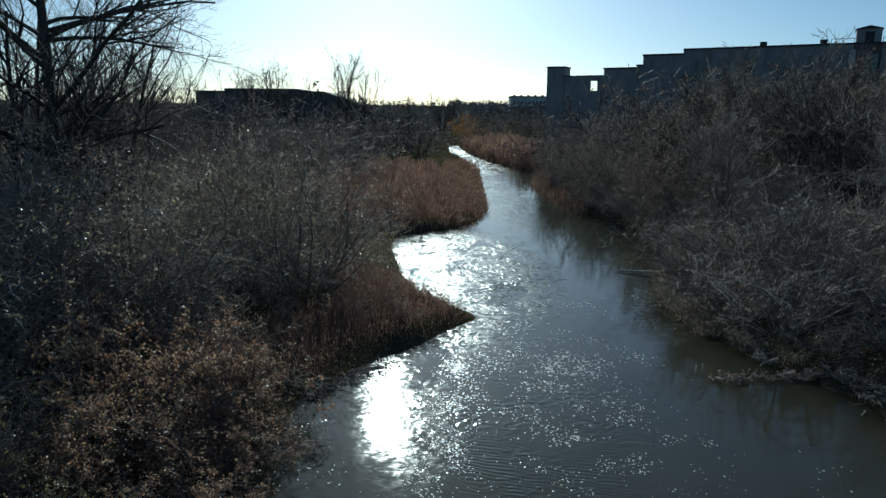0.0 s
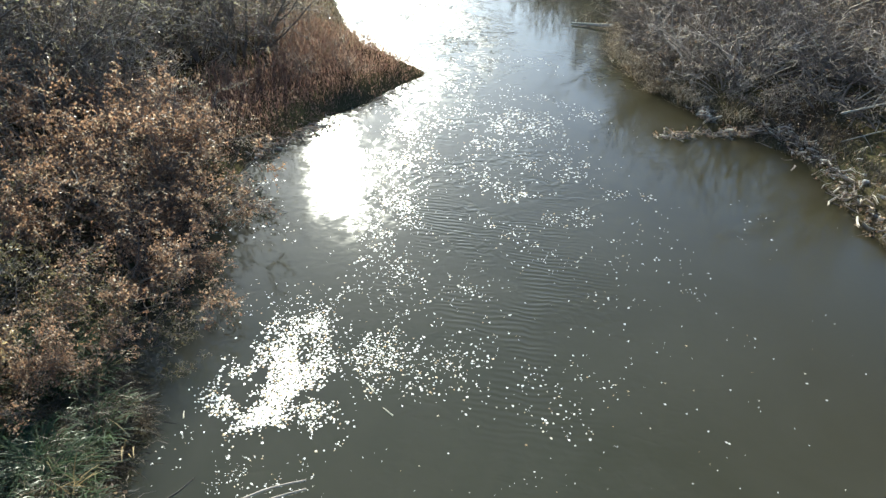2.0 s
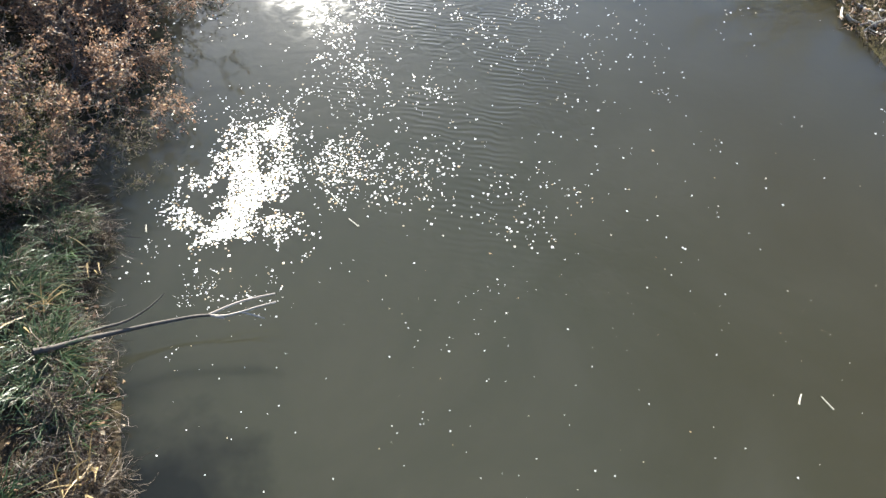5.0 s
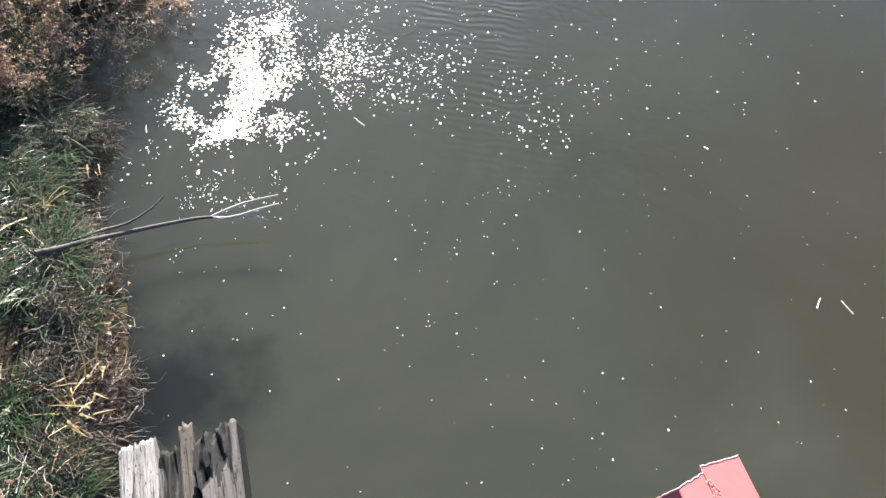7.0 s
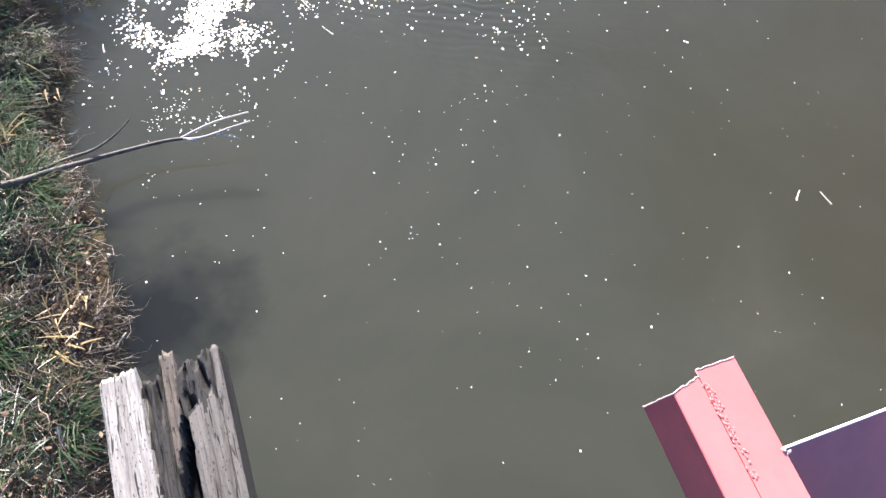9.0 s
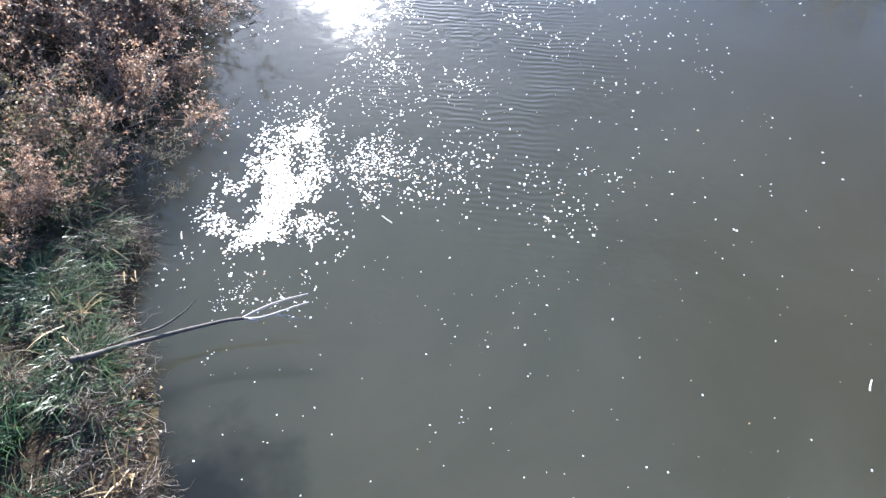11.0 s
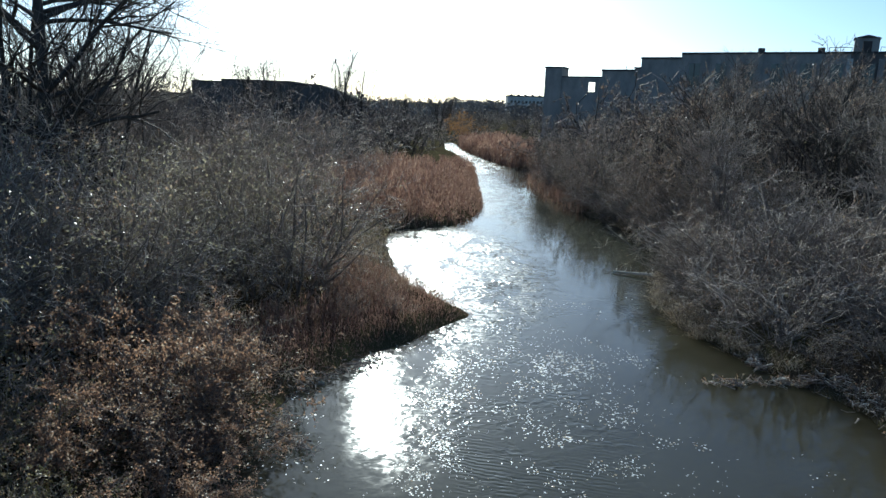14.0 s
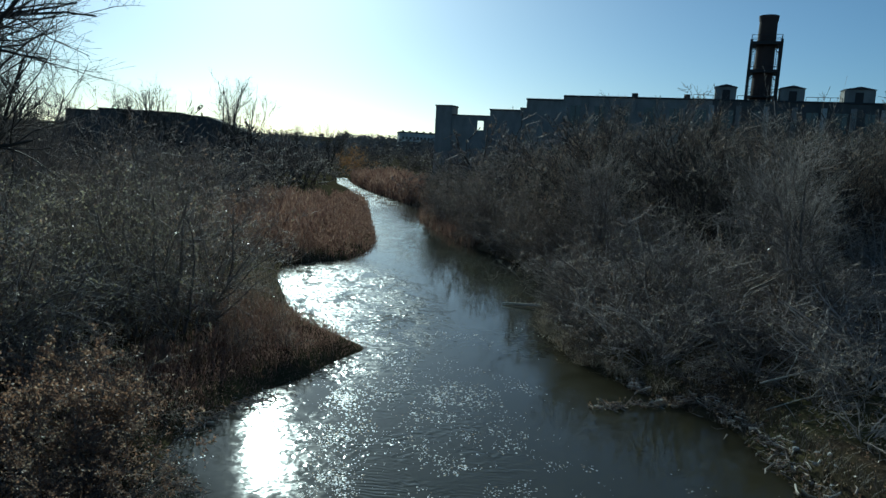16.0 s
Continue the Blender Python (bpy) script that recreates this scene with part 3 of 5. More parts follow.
def warehouse():
    root = new("warehouse")
    tagged(root, "long low dark warehouse behind bare trees", "building")
    y0, y1 = 150, 164
    for x0, x1, top in ((-52.5, -46.3, 11.5), (-46.3, -30.8, 12.0), (-30.8, -25.5, 11.55)):
        part("wall", box(x0, x1, y0, y1, 0.5, top), DARK_WALL, root)
        part("roof_edge", box(x0 - 0.1, x1 + 0.1, y0 - 0.3, y1 + 0.3, top, top + 0.25), ROOF, root)
    bm = bmesh.new()
    vs = [bm.verts.new(p) for p in ((-25.4, y0, 0.5), (-17, y0, 0.5), (-17, y0, 9.0), (-25.4, y0, 11.7), (-25.4, y1, 0.5), (-17, y1, 0.5), (-17, y1, 9.0), (-25.4, y1, 11.7))]
    for f in ((0, 1, 2, 3), (7, 6, 5, 4), (1, 5, 6, 2), (3, 2, 6, 7), (4, 0, 3, 7), (4, 5, 1, 0)):
        bm.faces.new([vs[i] for i in f])
    part("lean_to", bm, DARK_WALL, root)
    return root


def far_block():
    root = new("apartment_block")
    tagged(root, "pale flat-roofed block far down the valley", "building")
    part("wall", box(37, 58, 400, 414, 2, 17.2), PALE_WALL, root)
    part("roof", box(36.7, 58.3, 399.5, 414.5, 17.2, 17.8), ROOF, root)
    low = part("annexe", box(39.5, 57.5, 385, 399.4, 2, 12.2), DARK_WALL, root)
    part("annexe_roof", box(39, 58, 384.5, 399.3, 12.2, 12.7), PALE_WALL, low)
    for i in range(5):
        part("roof_vent", box(38.5 + 4 * i, 39.7 + 4 * i, 402, 404, 17.8, 18.5), ROOF, root)
    for i in range(9):
        for z in (7.5, 10.5, 13.5):
            part("window", box(38.5 + 2.1 * i, 39.7 + 2.1 * i, 399.9, 400.05, z, z + 1.5), GLASS, root)
    return root


factory()
for a0, a1 in ((30.1, 31.6), (34.6, 36.2), (38.7, 40.6)):
    roof_hut(a0, a1)
chimney()
warehouse()
far_block()


# ---- woods and shrubs ----
def scatter(makers, region, spacing, label, category, group, seed, scale=(0.8, 1.2), keep=None, sink=0.0, cap=None):
    """Copies of a few shrubs over a stretch of bank, no two at one spot."""
    rng = np.random.default_rng(seed)
    x0, x1, y0, y1 = region
    ys = np.arange(y0, y1, spacing)
    for y in ys:
        for x in np.arange(x0, x1, spacing):
            px, py = x + rng.uniform(-0.45, 0.45) * spacing, y + rng.uniform(-0.45, 0.45) * spacing
            s, turn, pick = rng.uniform(*scale), rng.uniform(0, 360), rng.integers(len(makers))
            d, left = shore(px, py)
            if keep is not None and not keep(px, py, float(d), bool(left)):
                continue
            if cap is not None:
                s = min(s, cap(px, py))
            ob = copy_thing(makers[pick], Matrix.Translation((px, py, float(land(px, py)) - sink)) @ pose(0, 0, 0, 0, 0, turn) @ Matrix.Diagonal((s, s, s * rng.uniform(0.9, 1.1), 1)))
            tagged(ob, label, category, group)


def remove(things):
    for root in things:
        for o in (*root.children_recursive, root):
            bpy.data.objects.remove(o)


def bearing(x, y):
    return math.degrees(math.atan2(x - 0.4, y - 0.5))


rusty = [shrub("leafy_bush", 11 + i, 3.0, 10, 0.6, 0.85, 9, 8, (6000, 6000, 4200)[i], (0.045, 0.095), BARK, BARK, LEAF_RUST if i == 2 else LEAF_BUSH) for i in range(3)]
fading = shrub("leafy_bush", 19, 3.0, 10, 0.6, 0.85, 9, 8, 4600, (0.045, 0.095), BARK, TWIG, LEAF_GREEN)
golden = shrub("leafy_bush", 17, 3.0, 8, 0.5, 0.8, 8, 7, 3000, (0.06, 0.11), BARK, TWIG, LEAF_GOLD)
bare = [shrub("bare_shrub", 31 + i, 4.6, 9, 0.7, 0.75, 8, 7, 1500, (0.045, 0.08), BARK, TWIG_PALE if i == 1 else TWIG, (LEAF_RUST, LEAF_OLIVE, LEAF_OLIVE)[i], 0.05) for i in range(3)]
willow = [shrub("willow_bush", 41 + i, 4.4, 11, 0.8, 1.25, (8, 7, 8)[i], (5, 4, 6)[i], 420, (0.045, 0.08), (BARK, TWIG_PALE, BARK)[i], (TWIG, TWIG_PALE, BARK)[i], LEAF_RUST if i else LEAF_OLIVE, 0.055, (1.7, 2.1, 1.6)[i], wild=(2.0, 2.6, 1.7)[i]) for i in range(3)]
mid = [shrub("bank_shrub", 51 + i, 5.2, 7, 1.0, 0.7, 7, 6, 620, (0.045, 0.085), BARK, TWIG, LEAF_RUST if i != 1 else LEAF_OLIVE, 0.06, 1.9, 3, 3, 2) for i in range(3)]
far = [shrub("far_shrub", 71 + i, 6.0, 5, 1.2, 0.7, 6, 4, 190, (0.18, 0.32), BARK_DARK, TWIG, LEAF_FAR, 0.08, 5.5, 3, 3, 2) for i in range(3)]


def wedge(x, y):
    return -42 < bearing(x, y) < 47


def left_near(x, y, d, left):
    return left and d > 0.9 and wedge(x, y) and not (y > 17 and d < 4.5 and y < 27) and not (y > 27 and d < 2)


def right_near(x, y, d, left):
    return not left and d > 1.3 and wedge(x, y)


def stand(maker, x, y, s, turn, label, category, group="", tall=1.0, lean=(0, 0)):
    """One copy at a place of its own."""
    ob = copy_thing(maker, Matrix.Translation((x, y, float(land(x, y)))) @ pose(0, 0, 0, lean[0], lean[1], 0) @ pose(0, 0, 0, 0, 0, turn) @ Matrix.Diagonal((s, s, s * tall, 1)))
    return tagged(ob, label, category, group)


def low_sun(x, y):
    """Shrubs on the sunny side of the leafy bushes stay low."""
    return max(0.3, (1.6 + 0.40 * (y - 13.0) + 1.3 * max(0.0, -7.5 - x)) / 4.8)


RUSTY, THICK = "low bush with rusty brown leaves over the water", "bare grey-brown shrub in a dense thicket"
for n, (x, y, s, tl, ln) in enumerate([(-4.9, 14.0, 0.92, 1.0, (0, 10)), (-6.6, 14.4, 0.95, 1.0, (0, 0)), (-4.4, 12.3, 0.74, 0.95, (0, 18)), (-6.3, 12.2, 0.72, 1.0, (0, 6)), (-4.5, 10.6, 0.64, 0.9, (0, 20)), (-6.3, 10.3, 0.62, 0.9, (0, 8)),
                                      (-7.9, 10.8, 0.65, 1.0, (0, 0)), (-4.2, 15.6, 0.7, 0.9, (0, 16)), (-8.2, 12.9, 0.75, 1.0, (0, 0)), (-4.0, 11.4, 0.58, 0.8, (0, 25)), (-9.6, 11.6, 0.7, 1.0, (0, 0)), (-8.4, 8.9, 0.6, 0.9, (0, 0)),
                                      (-4.1, 13.2, 0.62, 0.8, (0, 25)), (-5.3, 9.2, 0.55, 0.9, (0, 15)), (-6.7, 8.6, 0.6, 0.9, (0, 5)), (-7.8, 7.4, 0.6, 0.9, (0, 0)),
                                      (-4.1, 8.7, 0.42, 0.8, (0, 20)), (-3.8, 9.6, 0.45, 0.8, (0, 22)), (-5.0, 8.1, 0.45, 0.85, (0, 12))]):
    if y < 10.7 and n % 2 or x < -7.5:
        stand(fading, x, y, s, 77 * n, "low bush with fading green and brown leaves", "bush", "leafy bushes on the bank", tl, ln)
    else:
        stand(rusty[n % 3], x, y, s, 77 * n, RUSTY, "bush", "leafy bushes on the bank", tl, ln)
for n, (x, y, s) in enumerate(((-5.6, 7.6, 0.45), (-7.0, 9.7, 0.5))):
    stand(golden, x, y, s, 120 * n, "small bush with golden leaves among the rusty ones", "bush", "leafy bushes on the bank")
scatter(bare, (-24, -3, 13.5, 34), 2.6, THICK, "shrub", "bare shrubs of the thicket", 2, (0.8, 1.1), lambda x, y, d, l: left_near(x, y, d, l) and d < 5, cap=low_sun)
scatter(bare, (-26, -3, 12.5, 34), 2.8, THICK, "shrub", "bare shrubs of the thicket", 9, (1.0, 1.4), lambda x, y, d, l: left_near(x, y, d, l) and d >= 5, cap=low_sun)
for n, (x, y, s) in enumerate(((-9.3, 18.2, 1.2), (-10.6, 17.6, 1.32), (-11.8, 18.6, 1.38), (-13.2, 18.0, 1.4), (-10.0, 19.8, 1.32), (-11.4, 20.4, 1.45), (-12.9, 20.0, 1.5), (-14.4, 19.6, 1.45), (-14.6, 17.2, 1.35), (-12.4, 16.4, 1.2), (-8.6, 20.6, 1.15))):
    stand(bare[n % 3], x, y, s, 67 * n, THICK, "shrub", "bare shrubs of the thicket")
for n, (x, y, s) in enumerate(((-2.6, 22.2, 0.34), (-1.7, 24.2, 0.3), (-3.4, 24.0, 0.42), (-2.6, 26.0, 0.38), (-4.4, 21.6, 0.4), (-1.0, 22.8, 0.24), (-4.2, 26.8, 0.46), (-3.2, 28.6, 0.4), (-5.2, 24.6, 0.5))):
    stand(bare[0], x, y, s, 53 * n, "low rusty shrub among the reeds of the spit", "shrub", "low shrubs on the spit", 0.8)
scatter(mid, (-45, -2, 34, 72), 4.5, "bare brown shrub further up the river bank", "shrub", "shrubs up the river", 3, (1.0, 1.42), lambda x, y, d, l: l and wedge(x, y) and d > (2 if y < 42 else 11))
scatter(far, (-62, 4, 72, 148), 7.2, "distant bare tree in a dark thicket", "tree", "far thicket", 4, (1.05, 1.6), lambda x, y, d, l: l and wedge(x, y) and d > (11 if y < 85 else 2) and bearing(x, y) < (-1.6 if y < 128 else -0.6))
WILLOW = "arching bare willow bush on the river bank"
for n, (x, y, s) in enumerate([(11.8, 21.8, 0.8), (11.6, 23.8, 0.95), (11.6, 26.2, 1.03), (12.2, 28.6, 1.08), (12.9, 30.8, 0.98), (13.2, 25.0, 1.15), (13.6, 27.6, 1.2), (12.6, 22.9, 0.95), (15.2, 25.8, 1.25), (15.6, 29.4, 1.2), (14.4, 31.6, 1.0),
                              (13.6, 19.6, 0.7), (14.2, 17.4, 0.62), (13.9, 15.2, 0.5), (16.4, 20.8, 1.0), (17.8, 22.6, 1.2), (18.6, 19.8, 1.1), (20.0, 24.0, 1.2), (14.2, 43.5, 0.95), (14.4, 48, 1.0), (13.6, 53, 1.05), (13.4, 58, 1.1)]):
    stand(willow[n % 3], x, y, s, 61 * n, WILLOW, "bush", "willows along the bank", 0.9)
for n in range(26):
    y = 19.8 + 1.45 * n + (0.4 if n % 3 else -0.3)
    x = float(np.interp(y, RIGHT[:, 0], RIGHT[:, 1])) + 1.25 + 0.3 * (n % 2)
    stand(willow[n % 3], x, y, 0.34 + 0.01 * n + 0.06 * (n % 4), 47 * n, "low bare bush drooping over the water's edge", "bush", "bushes at the water's edge", 0.9, (0, -8))
scatter(willow, (12.4, 34, 15.5, 40), 3.1, "bare grey shrub crowding the river bank", "shrub", "bare shrubs of the thicket", 5, (0.7, 1.3), lambda x, y, d, l: right_near(x, y, d, l) and d > 4.0)
for n in range(26):
    y = 37.5 + 1.5 * n
    x = float(np.interp(y, RIGHT[:, 0], RIGHT[:, 1])) + 1.8 + 1.5 * (n % 2)
    stand(mid[n % 3], x, y, 0.8 + 0.13 * (n % 4), 83 * n, "bare brown shrub further up the river bank", "shrub", "shrubs up the river")
for n, (x, y, s) in enumerate(((13.4, 36.0, 0.75), (14.8, 38.5, 0.85), (13.2, 40.5, 0.7), (15.0, 42.5, 0.9), (13.0, 45.5, 0.75), (14.4, 48.0, 0.85), (13.2, 51.5, 0.8), (17.0, 40.0, 0.95), (16.6, 46.0, 1.0), (13.6, 33.5, 0.62), (12.4, 28.0, 0.5), (16.4, 27.5, 0.7), (15.2, 22.0, 0.55))):
    stand(bare[0], x, y, s, 71 * n, "rounded shrub with red-brown leaves on the bank", "shrub", "leafy shrubs on the far bank", 0.9)
scatter(mid, (10, 62, 38, 78), 5.2, "bare brown shrub further up the river bank", "shrub", "shrubs up the river", 6, (0.9, 1.6), right_near)
alder = [tree("alder", 121 + i, 10, 0.12, 13, 0.34, 7, 5, 2.8, BARK_DARK, (BARK, BARK_DARK, BARK)[i], (1300, 500, 2200)[i], (LEAF_RUST, LEAF_OLIVE, LEAF_RUST)[i], start=0.12, trunks=4, leaf_size=(0.07, 0.15)) for i in range(3)]
rng = np.random.default_rng(77)
for n in range(40):
    az, d = radians(11.5 + 0.85 * n + rng.uniform(-0.6, 0.6)), rng.uniform(40, 74)
    x, y = 0.4 + d * math.sin(az), 0.5 + d * math.cos(az)
    if shore(x, y)[0] > 3.5:
        stand(alder[n % 3], x, y, (rng.uniform(0.64, 0.86) if n > 6 else rng.uniform(0.48, 0.6)), 49 * n, "bare many-stemmed tree with a few rusty leaves", "tree", "trees before the factory", rng.uniform(0.85, 1.1))
scatter(far, (5, 100, 78, 150), 7.8, "distant bare tree in a dark thicket", "tree", "far thicket", 7, (1.7, 2.25), lambda x, y, d, l: not l and wedge(x, y) and d > (2 if y < 95 else 11) and y < 138 - 0.54 * x, cap=lambda x, y: 1.25 if bearing(x, y) < 13 else 9.0)
scatter(far, (-70, 90, 150, 330), 12.0, "distant bare tree on the valley floor", "tree", "far thicket", 8, (0.8, 1.3), lambda x, y, d, l: -13 < bearing(x, y) < 10 and not (x > 18 and y < 175) and not (-0.2 < bearing(x, y) < 3.2 and y < 178) and not (-55 < x < -12 and y < 170))

# the tall tree and its slimmer neighbours
big = tree("bare_tree", 101, 15, 0.26, 22, 0.05, 9, 7, 1.3, BARK_DARK, BARK, start=0.3, wide=True)
stand(big, -12.6, 23.0, 1.12, 40, "tall bare tree with a forked dark trunk", "tree")
side = tree("bare_tree", 102, 12.5, 0.15, 12, 0.2, 9, 6, 1.2, BARK_DARK, BARK, start=0.22, trunks=3)
stand(side, -12.3, 26.8, 0.95, 290, "slender many-stemmed bare tree behind the thicket", "tree")
stand(side, -15.2, 25.0, 1.1, 90, "slender many-stemmed bare tree behind the thicket", "tree")
near_right = tree("bare_tree", 103, 8, 0.14, 12, 0.12, 8, 7, 1.3, BARK, TWIG_PALE, 300, LEAF_RUST, start=0.2, trunks=3)
stand(near_right, 17.6, 23.0, 0.85, 20, "grey many-stemmed bare tree above the bank", "tree")
stand(near_right, 15.6, 37.0, 0.85, 130, "grey many-stemmed bare tree above the bank", "tree")
stand(near_right, 20.5, 31.0, 0.95, 250, "grey many-stemmed bare tree above the bank", "tree")
sapling = tree("sapling", 104, 9, 0.07, 7, 0.3, 4, 2, 1.5, BARK, BARK, start=0.3, narrow=True, trunks=4)
rng = np.random.default_rng(5)
for n in range(17):
    az, d = radians(rng.uniform(-30, -20 if n > 8 else -19)), rng.uniform(36, 56)
    stand(sapling, d * math.sin(az), d * math.cos(az), rng.uniform(0.85, 1.15), 50 * n, "slim bare sapling rising over the thicket", "tree", "saplings over the thicket")
poplar = tree("poplar", 105, 15, 0.2, 8, 0.24, 5, 3, 3.4, BARK_DARK, BARK, start=0.25, narrow=True, trunks=5)
for x, y, s in ((-17.2, 122, 1.05), (-14.6, 124, 0.92), (-33.5, 132, 1.0), (-30.0, 135, 0.9), (-37.0, 134, 0.85), (-8.0, 150, 0.7), (-0.6, 190, 0.8), (2.0, 192, 0.7)):
    stand(poplar, x, y, s, x * 37, "vase-shaped bare poplar on the skyline", "tree", "poplars on the skyline")
orange = shrub("orange_bush", 108, 5, 8, 0.6, 0.6, 8, 6, 2200, (0.12, 0.22), BARK, TWIG, leaf_material("orange_leaves", [(0, (0.3, 0.13, 0.04)), (1, (0.5, 0.27, 0.08))], 0.5), 0.05, 3.0, 3)
stand(orange, 5.2, 158, 1.4, 0, "round bush still in orange leaf", "bush")
remove(alder + [golden, fading] + rusty + bare + willow + mid + far + [big, side, near_right, sapling, poplar, orange])


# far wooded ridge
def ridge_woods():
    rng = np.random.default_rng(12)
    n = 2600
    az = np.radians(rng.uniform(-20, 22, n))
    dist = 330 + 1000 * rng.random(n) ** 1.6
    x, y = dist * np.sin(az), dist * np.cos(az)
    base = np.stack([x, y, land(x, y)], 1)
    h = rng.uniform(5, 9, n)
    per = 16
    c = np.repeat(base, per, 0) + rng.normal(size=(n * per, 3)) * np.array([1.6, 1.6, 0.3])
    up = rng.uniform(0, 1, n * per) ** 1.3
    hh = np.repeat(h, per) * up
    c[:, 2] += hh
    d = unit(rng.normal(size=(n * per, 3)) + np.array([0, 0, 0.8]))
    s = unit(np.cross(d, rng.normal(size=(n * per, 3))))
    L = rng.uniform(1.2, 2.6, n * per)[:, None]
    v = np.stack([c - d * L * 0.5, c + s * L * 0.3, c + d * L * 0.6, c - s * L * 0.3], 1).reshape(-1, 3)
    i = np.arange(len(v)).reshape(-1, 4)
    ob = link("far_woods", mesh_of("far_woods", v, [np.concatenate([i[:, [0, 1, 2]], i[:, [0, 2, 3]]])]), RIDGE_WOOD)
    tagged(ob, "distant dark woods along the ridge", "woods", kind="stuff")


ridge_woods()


# ---- reeds and grasses ----
def blades(base, height, lean, width, k, rng, droop=0.6):
    """Curved tapering blades, each a folded strip."""
    n = len(base)
    a = rng.uniform(0, 2 * np.pi, n)
    out = np.stack([np.cos(a), np.sin(a), 0 * a], 1)
    side = np.stack([-np.sin(a), np.cos(a), 0 * a], 1)
    pts, pos = [base], base
    d = unit(np.array([0, 0, 1.0]) + out * (lean * rng.uniform(0.2, 1.0, n))[:, None])
    for j in range(k - 1):
        pos = pos + d * (height / (k - 1))[:, None]
        pts.append(pos)
        d = unit(d + out * (droop * rng.uniform(0.3, 1.0, n) / (k - 1) * (j + 1))[:, None] - np.array([0, 0, 0.25 * droop * (j + 1) / (k - 1)]))
    P = np.stack(pts, 1)
    w = width * np.linspace(1, 0.12, k)[None, :, None] * rng.uniform(0.7, 1.2, n)[:, None, None]
    v = np.stack([P - side[:, None] * w, P + side[:, None] * w], 2)
    i = np.arange(n * k * 2).reshape(n, k, 2)
    q = np.stack([i[:, :-1, 0], i[:, :-1, 1], i[:, 1:, 1], i[:, 1:, 0]], -1).reshape(-1, 4)
    return v.reshape(-1, 3), q


def bed(name, region, density, height, width, material, label, keep, seed, lean=0.25, droop=0.5, k=4, plume=0.0, lift=-0.05, taper=None):
    rng = np.random.default_rng(seed)
    x0, x1, y0, y1 = region
    n = int((x1 - x0) * (y1 - y0) * density)
    x, y = rng.uniform(x0, x1, n), rng.uniform(y0, y1, n)
    d, left = shore(x, y)
    ok = keep(x, y, d, left)
    x, y = x[ok], y[ok]
    base = np.stack([x, y, np.maximum(land(x, y), -0.1) + lift], 1)
    clump = 0.75 + 0.35 * np.sin(x * 2.3 + np.sin(y * 1.7)) * np.sin(y * 1.9 + np.sin(x * 1.3))
    h = rng.uniform(height[0], height[1], len(x)) * clump
    if taper:
        h = h * np.clip(taper[0] + taper[1] * d[ok], taper[0], 1)
    pieces = [blades(base, h, lean, width, k, rng, droop)]
    if plume:
        tip = base + np.stack([rng.normal(size=len(x)) * 0.1, rng.normal(size=len(x)) * 0.1, h * 0.86], 1)
        pieces.append(blades(tip, h * 0.22, 0.5, width * plume, 3, rng, 0.9))
    v, f = joined(pieces)
    return tagged(link(name, mesh_of(name, v, f, True), material), label, "reeds" if "reed" in name else "grass", kind="stuff")


bed("reed_bed", (-9, 2.2, 16.5, 30), 170, (0.35, 1.1), 0.007, REED, "red-brown reeds on the low river spit", lambda x, y, d, l: l & (d > -0.15) & (d < 4.8), 21, 0.6, 0.9, 4, 2.2, taper=(0.35, 0.22))
bed("reed_bed", (-14, 5.2, 42, 80), 46, (1.2, 2.2), 0.018, REED, "tall red-brown reeds on a river island", lambda x, y, d, l: l & (d > -0.2) & (d < 13), 22, 0.28, 0.5, 4, 2.4, taper=(0.3, 0.12))
bed("reed_bed", (4, 24, 92, 150), 12, (1.8, 2.9), 0.05, REED, "far red-brown reeds at the river bend", lambda x, y, d, l: ~l & (d > -0.3) & (d < 10), 23, 0.2, 0.4, 4, 2.4)
bed("reed_bed", (-12, 4.8, 80, 97), 12, (0.7, 1.2), 0.04, REED, "far red-brown reeds by the narrow river", lambda x, y, d, l: l & (d > -0.3) & (d < 4), 27, 0.2, 0.4, 4, 2.4)
bed("reed_bed", (8, 16, 52, 95), 26, (0.7, 1.5), 0.03, REED, "red-brown grass under the far bushes", lambda x, y, d, l: ~l & (d > -0.25) & (d < 2.2), 29, 0.5, 0.8, 4)
bed("dry_grass", (-12, 3, 26, 44), 45, (0.4, 1.1), 0.012, STRAW, "dry straw grass along the inlet", lambda x, y, d, l: l & (d > -0.1) & (d < 2.2), 24, 0.6, 0.9, 4)
bed("dead_grass", (9, 14, 8, 60), 110, (0.3, 0.85), 0.008, DEAD, "brown dead grass hanging over the bank", lambda x, y, d, l: ~l & (d > -0.12) & (d < 1.3), 25, 0.9, 1.1, 4)
bed("dry_grass", (9, 12.5, 18.5, 36), 260, (0.4, 0.95), 0.014, STRAW, "tan grass tufts drooping into the water", lambda x, y, d, l: ~l & (d > -0.25) & (d < 0.5) & (np.sin(y * 3.1 + 2 * x) > -0.4), 28, 1.3, 1.6, 5)


